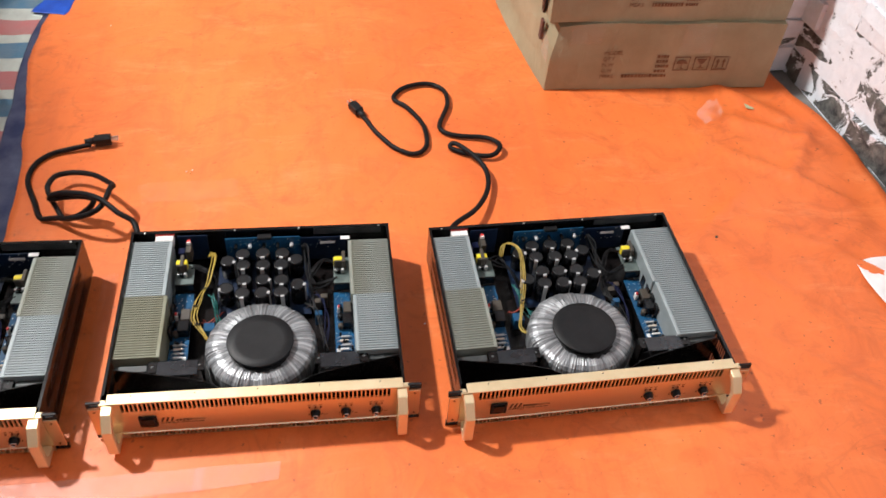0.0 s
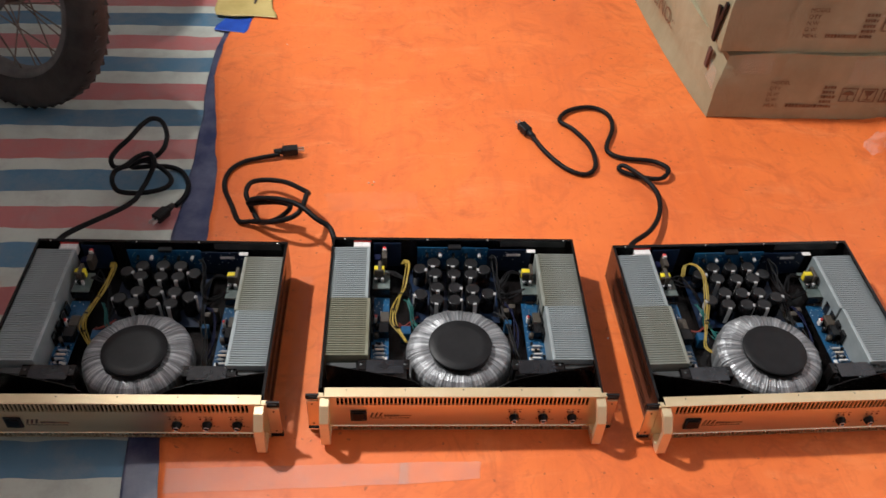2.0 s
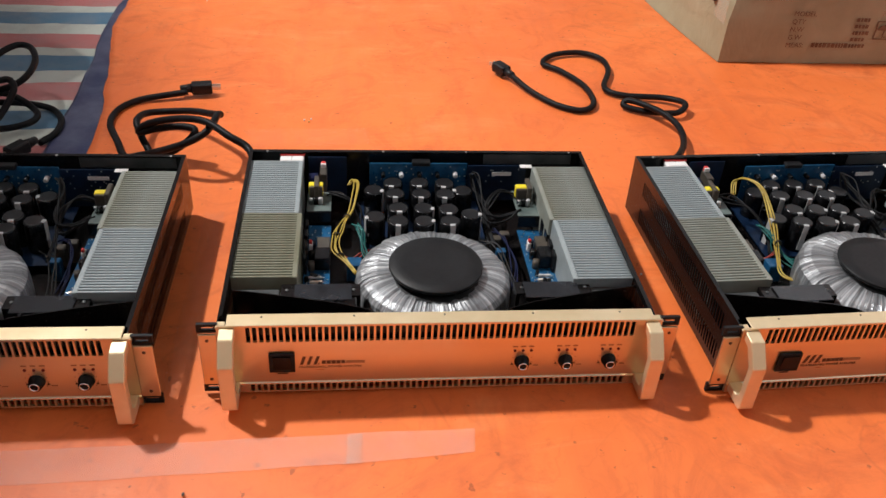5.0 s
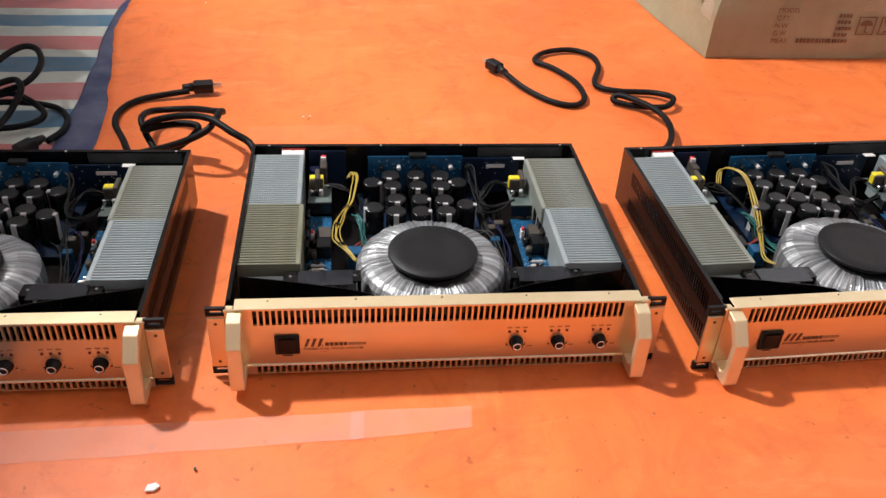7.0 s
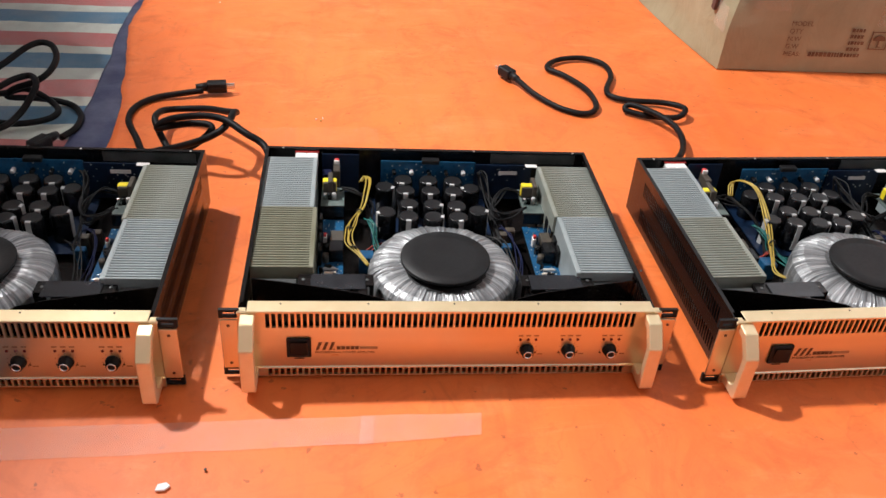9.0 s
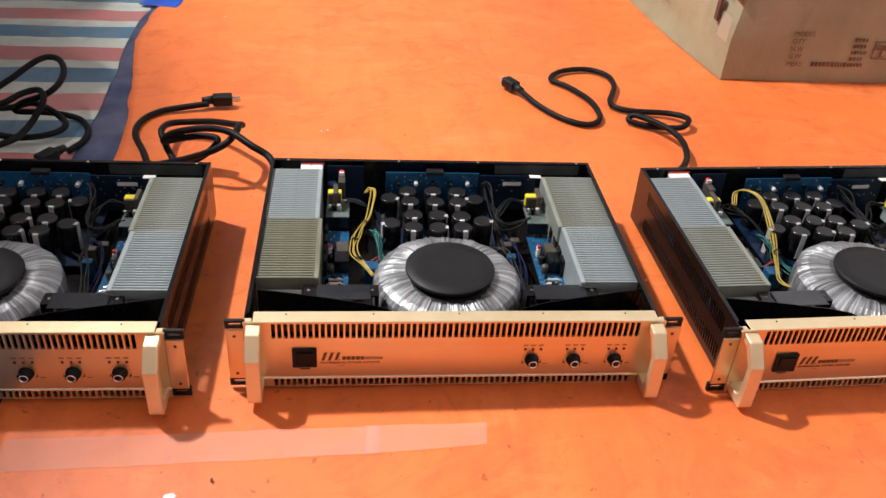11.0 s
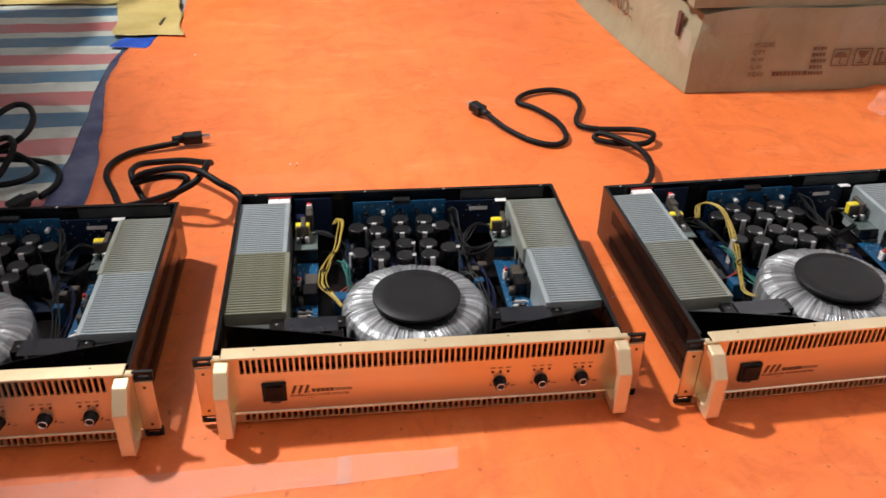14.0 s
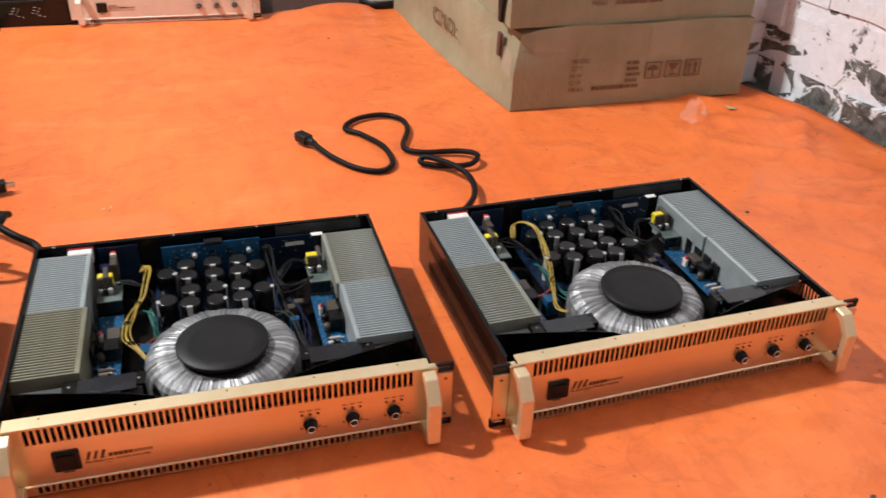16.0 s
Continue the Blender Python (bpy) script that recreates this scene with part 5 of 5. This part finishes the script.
chip(0.64, -0.22, 0.004, BROWN, 0, "small dark crumb on the orange tarpaulin")
chip(0.27, 0.185, 0.0019, PAPER, 0, "tiny white crumb on the orange tarpaulin")


# ---- motorbike wheel ----
TREAD = mesh_of(prism([(-0.009, -0.005), (0.009, -0.009), (0.009, 0.005), (-0.009, 0.009)], 0, 0.0022, "z"), "tread_block", TYRE)


def wheel(m, R):
    e = empty("motorbike", m, "dusty motorbike front wheel with wire spokes on the striped tarpaulin", "motorbike")
    prof = [(R - 0.075, -0.022), (R - 0.06, -0.034), (R - 0.03, -0.04), (R - 0.01, -0.03), (R, -0.012), (R + 0.001, 0.0), (R, 0.012), (R - 0.01, 0.03), (R - 0.03, 0.04), (R - 0.06, 0.034), (R - 0.075, 0.022), (R - 0.075, -0.022)]
    ty = part("tyre", lathe(prof, 72, None, (0, 0, 0), "y"), TYRE, e, "dusty black rubber tyre", True)
    for s in (-1, 1):
        for k in range(60):
            a = 360 * (k + (0.5 if s > 0 else 0)) / 60
            g = new("tread_block", TREAD)
            g.parent = ty
            g.matrix_local = pose(0, 0, 0, 0, a, 0) @ Matrix.Translation((0, s * 0.012, R - 0.0034)) @ pose(0, 0, 0, s * -24, 0, 90)
    rim = lathe([(R - 0.088, -0.02), (R - 0.074, -0.024), (R - 0.068, -0.02), (R - 0.075, -0.014), (R - 0.084, 0.0), (R - 0.075, 0.014), (R - 0.068, 0.02), (R - 0.074, 0.024), (R - 0.088, 0.02), (R - 0.092, 0.0), (R - 0.088, -0.02)], 64, None, (0, 0, 0), "y")
    part("rim", rim, RIM, e, "dull metal rim", True)
    hub = part("hub", lathe([(0.0, -0.05), (0.035, -0.05), (0.055, -0.035), (0.055, -0.03), (0.03, -0.022), (0.03, 0.022), (0.055, 0.03), (0.055, 0.035), (0.035, 0.05), (0.0, 0.05)], 32, None, (0, 0, 0), "y"), RIM, e, "dull metal hub", True)
    for k in range(36):
        a = 2 * math.pi * k / 36
        s = 1 if k % 2 else -1
        q = a + (0.55 if (k // 2) % 2 else -0.55)
        part("spoke", tube([(0.05 * math.cos(q), s * 0.032, 0.05 * math.sin(q)), ((R - 0.09) * math.cos(a), s * 0.006, (R - 0.09) * math.sin(a))], 0.0017, 6, 1), SPOKE, e)
    for s in (-1, 1):
        part("fork_leg", tube([(0, s * 0.075, 0), (-0.12, s * 0.075, 0.25), (-0.32, s * 0.07, 0.6)], 0.018, 12, 4), RIM, e, "", True)
        part("axle_cap", lathe([(0, 0), (0.018, 0), (0.016, 0.03), (0, 0.03)], 16, None, (0, s * 0.09 if s > 0 else -0.06, 0), "y"), CHROME, e)
    # mudguard over the top
    bm = bmesh.new()
    rows = []
    for k in range(25):
        a = math.radians(20 + 130 * k / 24)
        rows.append([bm.verts.new(((R + 0.03 - 0.0018 * abs(j - 4) ** 2) * math.cos(a), 0.014 * (j - 4), (R + 0.03 - 0.0018 * abs(j - 4) ** 2) * math.sin(a))) for j in range(9)])
    for a, c in zip(rows, rows[1:]):
        for j in range(8):
            bm.faces.new((a[j], a[j + 1], c[j + 1], c[j]))
    g = part("mudguard", bm, BLACK, e, "", True)
    g.modifiers.new("thickness", "SOLIDIFY").thickness = 0.003
    return e


# unseen rest of the bike, added for its shade on the striped sheet
def bike_body(e, R, turn):
    """What stands behind the front wheel: cowl, bars, leg shield, seat and rear wheel; -x is the rear."""
    def blob(name, c, s, mat, k=0.0):
        bm = bmesh.new()
        bmesh.ops.create_uvsphere(bm, u_segments=24, v_segments=14, radius=1)
        for v in bm.verts:
            v.co = Vector((c[0] + s[0] * v.co.x + k * v.co.z, c[1] + s[1] * v.co.y, c[2] + s[2] * math.copysign(abs(v.co.z) ** 0.8, v.co.z)))
        return part(name, bm, mat, e, "", True)

    before = set(e.children)
    blob("head_cowl", (-0.36, 0, 0.62), (0.13, 0.11, 0.11), BLACK)
    part("headlight", lathe([(0, 0), (0.07, 0), (0.06, 0.02), (0.03, 0.032), (0, 0.035)], 24, None, (-0.25, 0, 0.62), "x"), CHROME, e, "", True)
    part("handlebar", tube([(-0.5, -0.28, 0.7), (-0.43, -0.16, 0.7), (-0.38, 0, 0.68), (-0.43, 0.16, 0.7), (-0.5, 0.28, 0.7)], 0.012, 10, 5), RIM, e, "", True)
    for s in (-1, 1):
        part("grip", tube([(-0.505, s * 0.29, 0.7), (-0.46, s * 0.2, 0.7)], 0.018, 10, 2), RUBBER, e, "", True)
        blob("leg_shield", (-0.42, s * 0.13, 0.3), (0.06, 0.1, 0.3), BLACK, -0.06)
    blob("frame_cover", (-0.55, 0, 0.27), (0.28, 0.1, 0.12), BLACK)
    blob("tail", (-0.98, 0, 0.4), (0.36, 0.13, 0.12), BLACK)
    blob("seat", (-0.9, 0, 0.53), (0.36, 0.14, 0.06), RUBBER)
    blob("engine", (-0.55, 0, 0.06), (0.18, 0.13, 0.11), RIM)
    part("rear_tyre", lathe([(R - 0.08, -0.024), (R - 0.03, -0.045), (R, -0.014), (R, 0.014), (R - 0.03, 0.045), (R - 0.08, 0.024), (R - 0.08, -0.024)], 48, None, (-1.2, 0, 0), "y"), TYRE, e, "", True)
    part("rear_hub", lathe([(0, -0.06), (0.07, -0.06), (0.07, 0.06), (0, 0.06)], 24, None, (-1.2, 0, 0), "y"), RIM, e, "", True)
    part("stand", tube([(-0.62, 0.02, 0.0), (-0.64, 0.16, -R + 0.012), (-0.6, 0.24, -R + 0.008)], 0.009, 8, 4), RIM, e, "", True)
    for ob in set(e.children) - before:
        ob.matrix_local = turn


WR = 0.277
bike = wheel(pose(-0.968, 0.95, WR - 0.0085, 0, 0, -24) @ pose(0, 0, 0, -9.6), WR)
bike_body(bike, WR, pose(0, 0, 0, 9.6) @ pose(0, 0, 0, 0, 0, -42) @ pose(0, 0, 0, -5))


# ---- tube lamp fitting above ----
tl = empty("tube_lamp", look(LAMP, (-0.2, 0.4, 0)), "white tube lamp fixed under the ceiling", "lamp")
part("reflector", box(-0.12, 0.12, -0.06, 0.06, 0.012, 0.03, 0.002), WHITE, tl)
rod = part("rod", tube([LAMP, (LAMP[0], LAMP[1], 2.81)], 0.01, 8, 1), WHITE, tl)
rod.matrix_parent_inverse = tl.matrix_world.inverted()


# ---- whitewashed bricks of the east wall, and the pier beside the cartons ----
def brick_mesh(w, h, d, seed):
    bm = bmesh.new()
    bmesh.ops.create_cube(bm, size=1)
    bmesh.ops.subdivide_edges(bm, edges=[e for e in bm.edges], cuts=1, use_grid_fill=True)
    for v in bm.verts:
        v.co = Vector((v.co.x * d, v.co.y * w, v.co.z * h))
        v.co += Vector((noise.noise(v.co * 30 + Vector((seed, 0, 0))), noise.noise(v.co * 30 + Vector((0, seed, 0))), noise.noise(v.co * 30 + Vector((0, 0, seed))))) * 0.009
    return mesh_of(bm, "brick", WHITEWASH)


BRICKS = [brick_mesh(0.208, 0.064, 0.06, k * 3.7) for k in range(6)]
BARE_BRICKS = []
for me in BRICKS:
    c = me.copy()
    c.materials[0] = BARE
    BARE_BRICKS.append(c)
wall_e = bpy.data.objects["wall_east"]
rnd = random.Random(11)
for row in range(14):
    for col in range(11):
        y = -0.75 + col * 0.216 + (0.108 if row % 2 else 0)
        b = new("brick", (BARE_BRICKS if row < 1 or (row == 1 and rnd.random() < 0.75) else BRICKS)[rnd.randrange(6)])
        b.parent = wall_e
        b.matrix_local = pose(WALL_X + 0.033 + rnd.uniform(-0.006, 0.006), y + rnd.uniform(-0.006, 0.006), 0.028 + row * 0.0705 + rnd.uniform(-0.003, 0.003), rnd.uniform(-1.5, 1.5), 0, rnd.uniform(-2, 2))
pier = wall("wall_pier", 1.178, WALL_X + 0.028, 0.94, 1.218, -0.05, 2.8, WHITEWASH, "whitewashed brick pier beside the cartons")
for row in range(14):
    for k in range(1):
        b = new("brick", BRICKS[rnd.randrange(6)])
        b.parent = pier
        b.matrix_local = pose(1.262 + (0.03 if row % 2 else 0), 0.958, 0.028 + row * 0.0705, rnd.uniform(-1, 1), 0, 90 + rnd.uniform(-2, 2))
